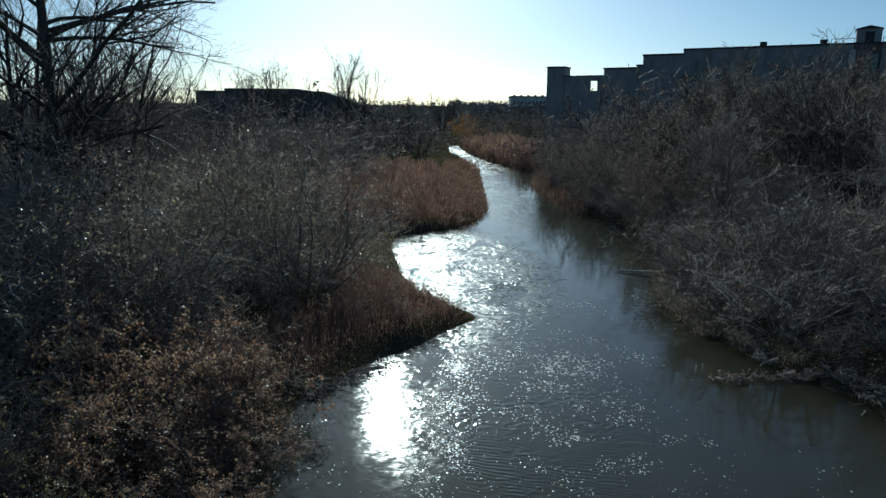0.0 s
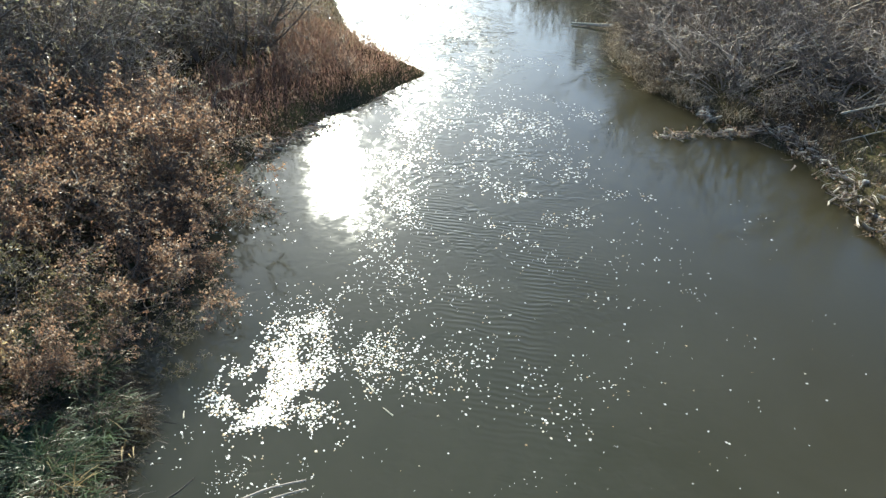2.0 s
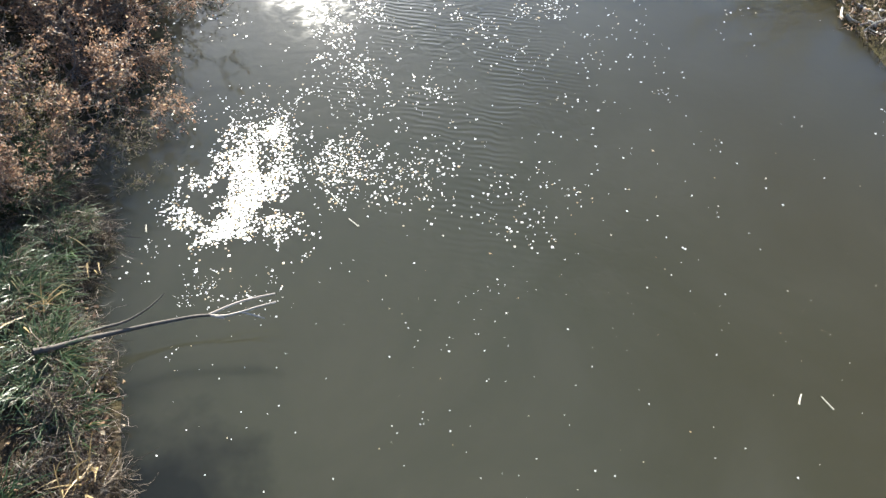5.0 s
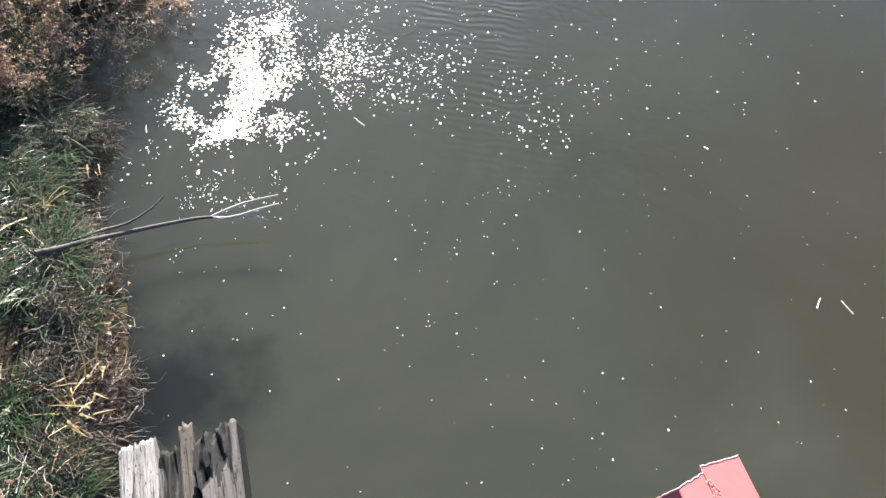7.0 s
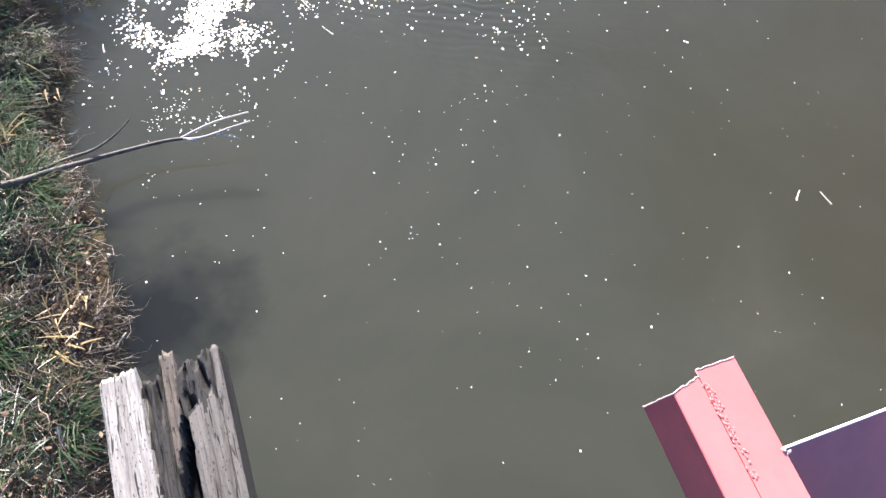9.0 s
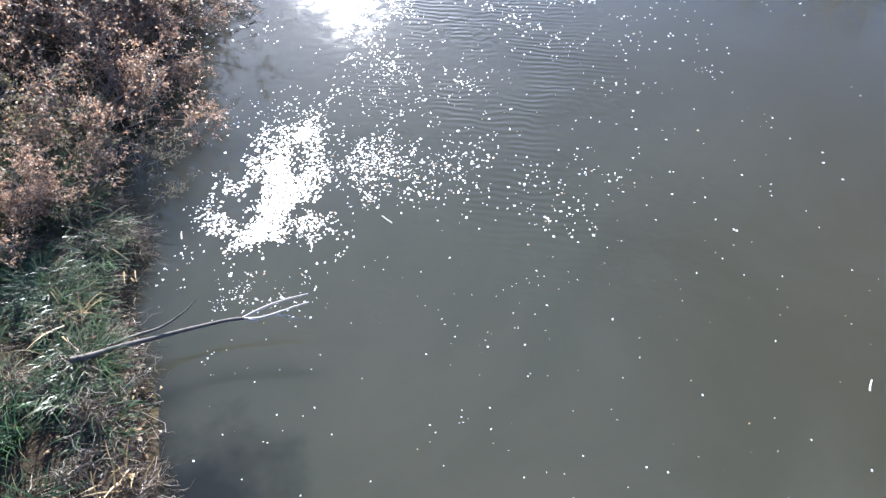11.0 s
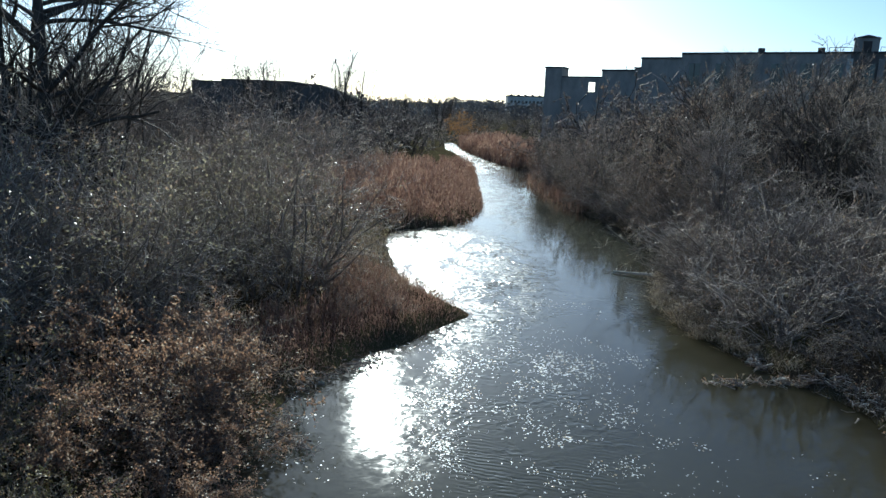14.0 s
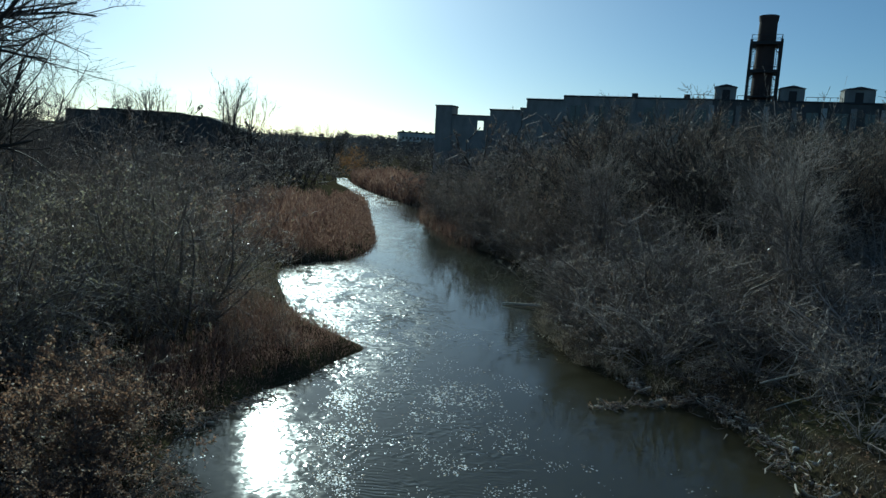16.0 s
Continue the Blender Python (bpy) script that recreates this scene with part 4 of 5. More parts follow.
def tufts(name, count, span, reach, size, material, label, seed, gate=None, width=0.0115, droop=1.7, lean=1.0, per=(40, 80), spread=0.085):
    """Grass tufts on the near bank: along it from span[0] to span[1], and reach[0] to reach[1] up it."""
    rng = np.random.default_rng(seed)
    pieces = []
    for _ in range(count):
        y, d = rng.uniform(*span), reach[0] + (reach[1] - reach[0]) * rng.random() ** 1.5
        x = float(np.interp(y, LEFT[:, 0], LEFT[:, 1])) - d
        if gate is not None and noise.noise(Vector((x * 1.3, y * 1.3, 2.0))) + 0.15 * rng.normal() < gate:
            continue
        n, big = int(rng.uniform(*per)), rng.uniform(0.7, 1.25)
        base = np.stack([x + rng.normal(size=n) * spread, y + rng.normal(size=n) * spread, np.full(n, max(float(land(x, y)), -0.05) - 0.03)], 1)
        pieces.append(blades(base, rng.uniform(size[0], size[1], n) * big, lean, width, 6, rng, droop))
    v, f = joined(pieces)
    tagged(link(name, mesh_of(name, v, f, True), material), label, "grass", kind="stuff")


def reed_heap(x, y, count, reach, seed):
    """Broken yellow reed leaves fallen over one another."""
    rng = np.random.default_rng(seed)
    base = np.stack([x + rng.normal(size=count) * reach, y + rng.normal(size=count) * reach, float(land(x, y)) + rng.uniform(0.1, 0.28, count)], 1)
    v, f = blades(base, rng.uniform(0.16, 0.4, count), 3.0, 0.012, 4, rng, 0.9)
    tagged(link("reed_heap", mesh_of("reed_heap", v, [f], True), YELLOW), "heap of broken yellow reed leaves on the bank", "reeds", "heaps of yellow reed", kind="stuff")


for n, (x, y, c, r) in enumerate(((-3.6, 6.25, 22, 0.12), (-2.55, 4.1, 24, 0.11), (-2.6, 3.75, 22, 0.12), (-2.62, 3.2, 14, 0.12), (-3.15, 7.2, 8, 0.12))):
    reed_heap(x, y, c, r, 90 + n)
def bank_tuft(x, y, count, size, seed):
    rng = np.random.default_rng(seed)
    base = np.stack([x + rng.normal(size=count) * 0.16, y + rng.normal(size=count) * 0.2, np.full(count, max(float(land(x, y)), 0.0))], 1)
    v, f = blades(base, rng.uniform(0.5, 1.0, count) * size, 1.3, 0.011, 5, rng, 1.9)
    tagged(link("grass_tuft", mesh_of("grass_tuft", v, [f], True), STRAW), "tan dead grass tuft hanging over the bank", "grass", "tan tufts on the far bank")


rng = np.random.default_rng(66)
for n in range(28):
    y = 20.8 + 0.36 * n + rng.uniform(-0.15, 0.15)
    bank_tuft(float(np.interp(y, RIGHT[:, 0], RIGHT[:, 1])) + rng.uniform(0.0, 0.55), y, 70, rng.uniform(0.45, 0.85), 300 + n)
tufts("sedge", 460, (2.6, 9.4), (0.36, 4.6), (0.3, 0.64), SEDGE, "lush green sedge tufts on the bank", 33, 0.03)
def dead_mat(count, span, reach, seed, label, rise=0.3, length=(0.12, 0.42)):
    """Mounds of dead grass, each strand curling its own way."""
    rng = np.random.default_rng(seed)
    k, per = 6, 110
    y = np.repeat(rng.uniform(*span, count), per)
    d = np.repeat(reach[0] + (reach[1] - reach[0]) * rng.random(count), per)
    x = np.interp(y, LEFT[:, 0], LEFT[:, 1]) - d
    n = len(x)
    mound = np.repeat(rng.uniform(0.4, 1.0, count) * rise, per)
    off = rng.normal(size=(n, 2)) * 0.11
    x, y = x + off[:, 0], y + off[:, 1]
    up = mound * np.exp(-(off ** 2).sum(1) / 0.03) * rng.uniform(0.3, 1.0, n)
    pos = np.stack([x, y, np.maximum(land(x, y), 0.0) + 0.02 + up], 1)
    way = unit(np.concatenate([off * 6 + rng.normal(size=(n, 2)), rng.uniform(-0.2, 0.9, (n, 1))], 1))
    step = rng.uniform(*length, n) / (k - 1)
    path = [pos]
    for _ in range(k - 1):
        way = unit(way + rng.normal(size=(n, 3)) * 0.42 - np.array([0, 0, 0.32]))
        path.append(path[-1] + way * step[:, None])
    P = np.stack(path, 1)
    P[..., 2] = np.maximum(P[..., 2], 0.01)
    side = unit(np.cross(np.gradient(P, axis=1), rng.normal(size=(n, 1, 3))))
    w = rng.uniform(0.0018, 0.0055, (n, 1, 1)) * np.linspace(1, 0.4, k)[None, :, None]
    v = np.stack([P - side * w, P + side * w], 2)
    i = np.arange(n * k * 2).reshape(n, k, 2)
    q = np.stack([i[:, :-1, 0], i[:, :-1, 1], i[:, 1:, 1], i[:, 1:, 0]], -1).reshape(-1, 4)
    tagged(link("dead_grass", mesh_of("dead_grass", v.reshape(-1, 3), [q], True), DEAD), label, "grass", kind="stuff")


dead_mat(165, (1.2, 9.4), (0.06, 0.7), 37, "curled grey-brown mounds of dead grass at the water's edge", 0.42)
dead_mat(230, (-1.5, 9.4), (0.5, 4.2), 38, "matted brown dead grass between the green tufts", 0.25)


def litter():
    """Fallen leaves over the near banks."""
    rng = np.random.default_rng(34)
    n = 26000
    x = np.where(rng.random(n) < 0.55, rng.uniform(-9, -2, n), rng.uniform(9.4, 16, n))
    y = rng.uniform(-1, 40, n)
    d, _ = shore(x, y)
    x, y = x[d > 0.05], y[d > 0.05]
    n = len(x)
    c = np.stack([x, y, land(x, y) + rng.uniform(0.01, 0.05, n)], 1)
    P = np.stack([c, c + rng.normal(size=(n, 3)) * np.array([0.02, 0.02, 0.005])], 1)
    v, t = leaf_cloud(P, n, (0.04, 0.09), rng, 0.01, 0.0)
    tagged(link("leaf_litter", mesh_of("leaf_litter", v, [t]), LEAF_RUST), "fallen brown leaves scattered over the bank", "leaves", kind="stuff")


litter()


# ---- things in and on the water ----
def limb(points, r0, r1, k=12):
    """A smooth tapered path through some points."""
    p = np.array(points, float)
    t = np.linspace(0, len(p) - 1, k)
    path = np.stack([np.interp(t, np.arange(len(p)), p[:, i]) for i in range(3)], 1)
    path[1:-1] = (path[:-2] + 2 * path[1:-1] + path[2:]) / 4
    return path[None], np.linspace(r0, r1, k)[None]


def fallen_branch():
    root = new("fallen_branch")
    tagged(root, "dead grey branch reaching from the bank over the water", "branch")
    main = limb([(-3.24, 5.48, 0.66), (-3.05, 5.60, 0.55), (-2.86, 5.78, 0.42), (-2.57, 5.91, 0.32), (-2.31, 6.01, 0.28), (-1.93, 6.09, 0.27), (-1.65, 6.13, 0.28), (-1.48, 6.12, 0.29)], 0.036, 0.018, 16)
    bits = [("stem", main),
            ("fork", limb([(-1.50, 6.13, 0.29), (-1.36, 6.19, 0.31), (-1.16, 6.27, 0.33), (-0.96, 6.30, 0.36), (-0.70, 6.32, 0.40)], 0.016, 0.010)),
            ("fork", limb([(-1.49, 6.12, 0.29), (-1.33, 6.10, 0.28), (-1.13, 6.13, 0.30), (-0.92, 6.18, 0.33), (-0.69, 6.21, 0.37)], 0.017, 0.010)),
            ("fork", limb([(-1.11, 6.13, 0.30), (-0.96, 6.09, 0.28), (-0.83, 6.05, 0.26)], 0.011, 0.006, 6)),
            ("stub", limb([(-1.43, 6.10, 0.29), (-1.32, 6.08, 0.27)], 0.016, 0.012, 4)),
            ("fork", limb([(-2.98, 5.77, 0.45), (-2.87, 5.84, 0.42), (-2.70, 5.98, 0.36), (-2.48, 6.03, 0.34), (-2.32, 6.09, 0.40), (-2.15, 6.18, 0.45), (-2.02, 6.32, 0.50)], 0.024, 0.008))]
    for n, (name, (p, r)) in enumerate(bits):
        v, q = tubes(p, r, 8)
        link(name, mesh_of(name, v, [q], True), BRANCH_WOOD if n in (0, 5) else TWIG_PALE, root)


def floating_stick(x, y, length, turn, r=0.012):
    p, w = limb([(-length / 2, 0, 0.01), (0, length * 0.04, 0.014), (length / 2, 0, 0.01)], r, r * 0.5, 5)
    v, q = tubes(p, w, 6)
    ob = link("floating_stem", mesh_of("floating_stem", v, [q], True), FLOAT_STICK)
    ob.matrix_world = pose(x, y, 0, 0, 0, turn)
    tagged(ob, "bleached bit of reed stem floating on the water", "stick", "floating stems")


def floating_specks():
    """Small domes of foam and seed fluff drifting in strings, some put in for sun glitter."""
    rng = np.random.default_rng(44)
    n = 26000
    x, y = rng.uniform(-3.4, 10.5, n), 2 + 26 * rng.random(n) ** 1.3
    string = np.array([noise.fractal(Vector((a * 0.55, b * 0.4, 3.0)), 1.0, 2.0, 4) for a, b in zip(x, y)])
    mid_ = np.exp(-((x - 1.5) / 4.0) ** 2) * np.clip((y - 8) / 6, 0.1, 1)
    ok = string * 2.4 + rng.normal(size=n) * 0.35 > 1.3 - 0.8 * mid_ + 0.35 * (y < 8)
    xs, ys = [x[ok], rng.uniform(-2, 9, 520)], [y[ok], rng.uniform(2, 13, 520)]
    # drifting rafts, the far ones for sun glitter: middle, half-widths, how many specks
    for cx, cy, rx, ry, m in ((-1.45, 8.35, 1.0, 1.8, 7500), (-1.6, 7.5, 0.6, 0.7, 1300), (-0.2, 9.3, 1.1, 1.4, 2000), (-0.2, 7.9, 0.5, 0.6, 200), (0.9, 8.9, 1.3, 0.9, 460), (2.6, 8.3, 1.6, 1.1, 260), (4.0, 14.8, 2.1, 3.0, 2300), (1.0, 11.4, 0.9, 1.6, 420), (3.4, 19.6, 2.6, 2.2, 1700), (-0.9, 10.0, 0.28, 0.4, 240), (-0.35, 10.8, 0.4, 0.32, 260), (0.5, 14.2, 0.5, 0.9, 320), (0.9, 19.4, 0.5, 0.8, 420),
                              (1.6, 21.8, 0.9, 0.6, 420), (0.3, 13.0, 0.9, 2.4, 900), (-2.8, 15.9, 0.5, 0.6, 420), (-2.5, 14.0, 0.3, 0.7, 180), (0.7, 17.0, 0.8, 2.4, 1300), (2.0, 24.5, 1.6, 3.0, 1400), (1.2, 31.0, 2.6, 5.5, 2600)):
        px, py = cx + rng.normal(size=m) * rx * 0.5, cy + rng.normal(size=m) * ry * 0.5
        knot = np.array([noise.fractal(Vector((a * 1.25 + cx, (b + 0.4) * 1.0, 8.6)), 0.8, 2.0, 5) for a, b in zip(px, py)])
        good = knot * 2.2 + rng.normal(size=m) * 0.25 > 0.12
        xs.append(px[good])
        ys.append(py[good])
    x, y = np.concatenate(xs), np.concatenate(ys)
    d, _ = shore(x, y)
    wet = (d < -0.1) & ((x < 6.6) | (rng.random(len(x)) < 0.2) | (y > 28))
    x, y = x[wet], y[wet]
    n = len(x)
    raft = np.hypot((x + 1.45) / 1.0, (y - 8.4) / 2.0) < 1
    R0 = rng.uniform(0.007, 0.019, n) * np.where(raft, 0.95, 0.82) * np.where(y > 7.0, 1.05, 0.62) * np.clip(y / 11, 1.0, 1.7) * rng.choice([0.8, 1.0, 1.5], n)
    a = np.arange(5) * 2 * np.pi / 5
    ring = np.stack([np.cos(a), np.sin(a), 0 * a], 1)[None] * R0[:, None, None] * rng.uniform(0.7, 1.2, (n, 5, 1))
    c = np.stack([x, y, np.full(n, 0.002)], 1)
    v = np.concatenate([c[:, None] + ring, (c + np.array([0, 0, 1.0]) * (R0 * 0.35)[:, None])[:, None]], 1).reshape(-1, 3)
    i = np.arange(n * 6).reshape(n, 6)
    f = np.concatenate([i[:, [j, (j + 1) % 5, 5]] for j in range(5)])
    tagged(link("foam_specks", mesh_of("foam_specks", v, [f]), FLOAT), "pale specks of foam and seed fluff, some standing in for sun glitter", "foam", kind="stuff")


def driftwood(name, line, count, width, label, seed, length=(0.15, 0.6), rise=0.2, stout=0.02, bleached=0.13, leafy=2):
    """A tangle of dead sticks along a line."""
    rng = np.random.default_rng(seed)
    line = np.array(line, float)
    t = rng.uniform(0, len(line) - 1, count)
    c = np.stack([np.interp(t, np.arange(len(line)), line[:, i]) for i in range(2)], 1) + rng.normal(size=(count, 2)) * width
    z = np.maximum(land(c[:, 0], c[:, 1]), 0) + rng.uniform(0.0, rise, count)
    a, L = rng.uniform(0, 6.28, count), rng.uniform(*length, count)
    way = np.stack([np.cos(a), np.sin(a), rng.normal(size=count) * 0.3], 1) * L[:, None] / 2
    mid_ = np.stack([c[:, 0], c[:, 1], z], 1)
    bend = rng.normal(size=(count, 3)) * 0.05
    P = np.stack([mid_ - way, mid_ + bend, mid_ + way], 1)
    P[..., 2] = np.maximum(P[..., 2], 0.005)
    R = (min(0.006, stout) + stout * rng.random(count) ** 3)[:, None] * np.array([1, 0.9, 0.5])
    v, q = tubes(P, R, 4)
    thick = rng.random(count) < bleached
    P2 = P[thick] + np.array([0, 0, 0.05])
    lv, lt = leaf_cloud(P, count * leafy, (0.05, 0.09), rng, 0.06)
    root = new(name)
    tagged(root, label, "driftwood")
    tagged(link("tangle", mesh_of("tangle", v, [q], True), TWIG, root), kind="stuff")
    v, q = tubes(P2, R[thick] * 1.2, 4)
    tagged(link("bleached_wood", mesh_of("bleached_wood", v, [q], True), BLEACHED, root, "bleached pale sticks on top"), kind="stuff")
    tagged(link("caught_leaves", mesh_of("caught_leaves", lv, [lt]), LEAF_RUST, root), kind="stuff")


def stone(x, y, s, seed, flat=0.5):
    rng = np.random.default_rng(seed)
    bm = bmesh.new()
    bmesh.ops.create_icosphere(bm, subdivisions=2, radius=1)
    axes = rng.normal(size=(7, 3))
    axes = unit(axes)
    for v in bm.verts:
        for a in axes:
            over = v.co.dot(Vector(a)) - 0.55
            if over > 0:
                v.co -= Vector(a) * over
        v.co.z *= flat
    me = bpy.data.meshes.new("stone")
    bm.to_mesh(me)
    bm.free()
    ob = link("stone", me, STONE)
    ob.matrix_world = Matrix.Translation((x, y, max(float(land(x, y)), 0) + s * flat * 0.4)) @ pose(0, 0, 0, 0, 0, seed * 50) @ Matrix.Diagonal((s, s * 0.75, s, 1))
    tagged(ob, "pale rough stone at the water's edge", "stone", "stones on the bank")


def log(x0, y0, x1, y1, r, name, label, seed=1):
    """A broken limb at the water's edge: a crooked stem, split at its end, with stubs of branches."""
    rng = np.random.default_rng(seed)
    root = new(name)
    tagged(root, label, "log")
    a, b = np.array((x0, y0, 0.02)), np.array((x1, y1, 0.16))
    side = np.array((y0 - y1, x1 - x0, 0.0)) / np.hypot(x1 - x0, y1 - y0)
    bends = [a + (b - a) * f + side * rng.normal() * r * 0.9 + np.array((0, 0, r * rng.uniform(0.0, 0.5))) for f in (0.0, 0.22, 0.45, 0.7, 1.0)]
    p, w = limb(bends, r * 0.45, r, 14)
    w = w * rng.uniform(0.8, 1.15, w.shape)
    v, q = tubes(p, w, 9)
    link("stem", mesh_of("stem", v, [q], True), BLEACHED, root)
    for f in (0.1, 0.3, 0.45, 0.62, 0.8):
        s0 = a + (b - a) * f + np.array((0, 0, r * 0.6))
        off = (side * rng.choice((-1, 1)) * rng.uniform(0.2, 0.6) + (b - a) * rng.uniform(-0.2, 0.1) + np.array((0, 0, rng.uniform(0.05, 0.4)))) * min(1.0, r * 8)
        p2, w2 = limb([s0, s0 + off * 0.5 + rng.normal(size=3) * 0.04, s0 + off], r * 0.3, r * 0.12, 6)
        v, q = tubes(p2, w2, 5)
        link("stub", mesh_of("stub", v, [q], True), DEBRIS_PALE, root)


fallen_branch()
for x, y, l, t in ((0.03, 8.38, 0.22, 120), (0.3, 7.85, 0.2, 130), (5.67, 4.56, 0.16, 55), (5.99, 4.48, 0.2, 110), (-2.17, 3.82, 0.2, 60), (-2.6, 7.9, 0.14, 100)):
    floating_stick(x, y, l, t)
floating_specks()
driftwood("driftwood_spit", [(11.2, 18.75), (10.7, 18.55), (10.25, 18.8), (9.7, 18.5), (9.2, 18.75), (8.6, 18.42), (7.9, 18.5)], 130, 0.085, "tongue of tangled dead sticks lying out in the water", 51, (0.12, 0.5), 0.14, 0.024, 0.12, 3)
driftwood("driftwood_line", [(11.3, 18.6), (11.6, 17.2), (11.5, 15.6), (11.2, 14.0), (11.0, 12.4)], 240, 0.2, "dead sticks and leaves washed up along the bank", 52, (0.1, 0.45), 0.2, 0.02, 0.35)
driftwood("driftwood_line", [(10.1, 19.6), (10.0, 21), (9.8, 23.5), (9.7, 26.5), (10.4, 30.5)], 180, 0.15, "dead sticks and leaves washed up along the bank", 53, (0.1, 0.45), 0.2, 0.02, 0.35)
driftwood("twig_tangle", [(-3.2, 6.5), (-3.02, 5.6), (-2.76, 4.8), (-2.6, 4.0), (-2.55, 3.2)], 520, 0.14, "grey-brown twigs and dead stalks along the water's edge", 56, (0.12, 0.4), 0.12, 0.0028, 0.08)
driftwood("twig_tangle", [(-2.8, 3.2), (-2.9, 2.2), (-2.9, 1.2), (-2.9, 0.2)], 650, 0.34, "brown tangle of dead twigs under the bridge edge", 58, (0.2, 0.7), 0.2, 0.0032, 0.1)
driftwood("twig_tangle", [(-3.4, 3.3), (-3.6, 2.2), (-3.5, 1.2), (-3.6, 0.0)], 450, 0.4, "brown tangle of dead twigs under the bridge edge", 59, (0.2, 0.7), 0.2, 0.0032, 0.1)
driftwood("driftwood_line", [(-1.2, 19.3), (-2.4, 18.1), (-3.0, 17.0)], 90, 0.12, "dead sticks caught at the reed edge", 54)
driftwood("driftwood_line", [(-3.2, 15.6), (-2.9, 14.6), (-2.2, 13.8)], 90, 0.15, "dead sticks trailing in the water under the bush", 55)
for n, (x, y, s) in enumerate(((11.3, 14.75, 0.1), (11.5, 14.9, 0.07), (11.75, 14.8, 0.13), (12.1, 14.5, 0.09), (12.3, 14.3, 0.12), (11.25, 13.5, 0.09), (11.6, 16.4, 0.07), (11.55, 17.3, 0.08), (11.9, 13.6, 0.08), (11.2, 12.3, 0.08), (11.45, 15.5, 0.06), (11.6, 13.9, 0.06), (12.0, 15.2, 0.07), (11.35, 13.0, 0.06))):
    stone(x, y, s, n + 1)
def dead_branch(base, tip, forks, r, label="pale broken branch standing in the bush"):
    root = new("dead_branch")
    tagged(root, label, "branch", "dead branches on the bank")
    b, t = Vector(base), Vector(tip)
    bend = (b + t) / 2 + Vector((0.1, -0.05, 0.12))
    p, w = limb([b, bend, t], r, r * 0.5, 8)
    v, q = tubes(p, w, 6)
    link("stem", mesh_of("stem", v, [q], True), DEBRIS_PALE, root)
    for at, off in forks:
        s0 = Vector(p[0, int(at * 7)])
        p2, w2 = limb([s0, s0 + Vector(off) * 0.55 + Vector((0.03, 0, 0.04)), s0 + Vector(off)], r * 0.55, r * 0.25, 6)
        v, q = tubes(p2, w2, 5)
        link("fork", mesh_of("fork", v, [q], True), DEBRIS_PALE, root)


for base, tip, forks, r in (((13.1, 22.6, 0.7), (13.9, 25.0, 2.3), ((0.7, (0.5, 0.3, -0.5)), (0.85, (-0.35, 0.3, 0.4)), (0.5, (0.3, -0.4, 0.2))), 0.03),
                            ((12.0, 25.4, 0.6), (12.9, 26.6, 1.9), ((0.6, (-0.5, 0.2, 0.2)), (0.8, (0.3, 0.5, 0.1))), 0.024),
                            ((14.2, 19.6, 0.7), (15.8, 20.0, 1.7), ((0.5, (0.3, 0.5, 0.4)), (0.75, (0.4, -0.3, 0.3))), 0.026),
                            ((11.4, 23.2, 0.5), (10.4, 23.6, 1.0), ((0.5, (-0.3, 0.4, 0.3)),), 0.02),
                            ((13.6, 28.4, 1.2), (12.6, 29.2, 2.8), ((0.5, (0.4, 0.3, 0.5)), (0.7, (-0.4, -0.2, 0.4))), 0.026)):
    dead_branch(base, tip, forks, r)
rng = np.random.default_rng(57)
for _ in range(22):
    y = rng.uniform(16.5, 34)
    x = float(np.interp(y, RIGHT[:, 0], RIGHT[:, 1])) + rng.uniform(0.9, 5.5)
    z = float(land(x, y)) + rng.uniform(0.3, 1.0)
    way = np.array([rng.normal(), rng.normal() * 0.7, rng.uniform(0.3, 1.1)]) * rng.uniform(0.6, 1.4)
    twigs = [(rng.uniform(0.25, 0.9), tuple(rng.normal(size=3) * 0.4 + np.array([0, 0, 0.15]))) for _ in range(5)]
    dead_branch((x, y, z - 0.3), (x + way[0], y + way[1], z + way[2]), twigs, rng.uniform(0.018, 0.032), "grey broken branch tangled in the bank shrubs")
log(8.6, 32.1, 10.3, 31.3, 0.085, "log", "pale dead log lying at the water's edge")
log(-2.2, 44.2, 0.8, 45.0, 0.09, "log", "pale dead log lying at the water's edge")
log(-5.6, 73.0, -4.2, 73.4, 0.2, "log", "pale dead log lying at the water's edge")


# ---- the bridge under the camera ----
BRIDGE = pose(0, 0, 0, 0, 0, 10.5)          # the bridge crosses the river slightly askew


def across(x, y):
    """A plan place in the bridge's own axes."""
    return (BRIDGE.inverted() @ Vector((x, y, 0))).to_2d()


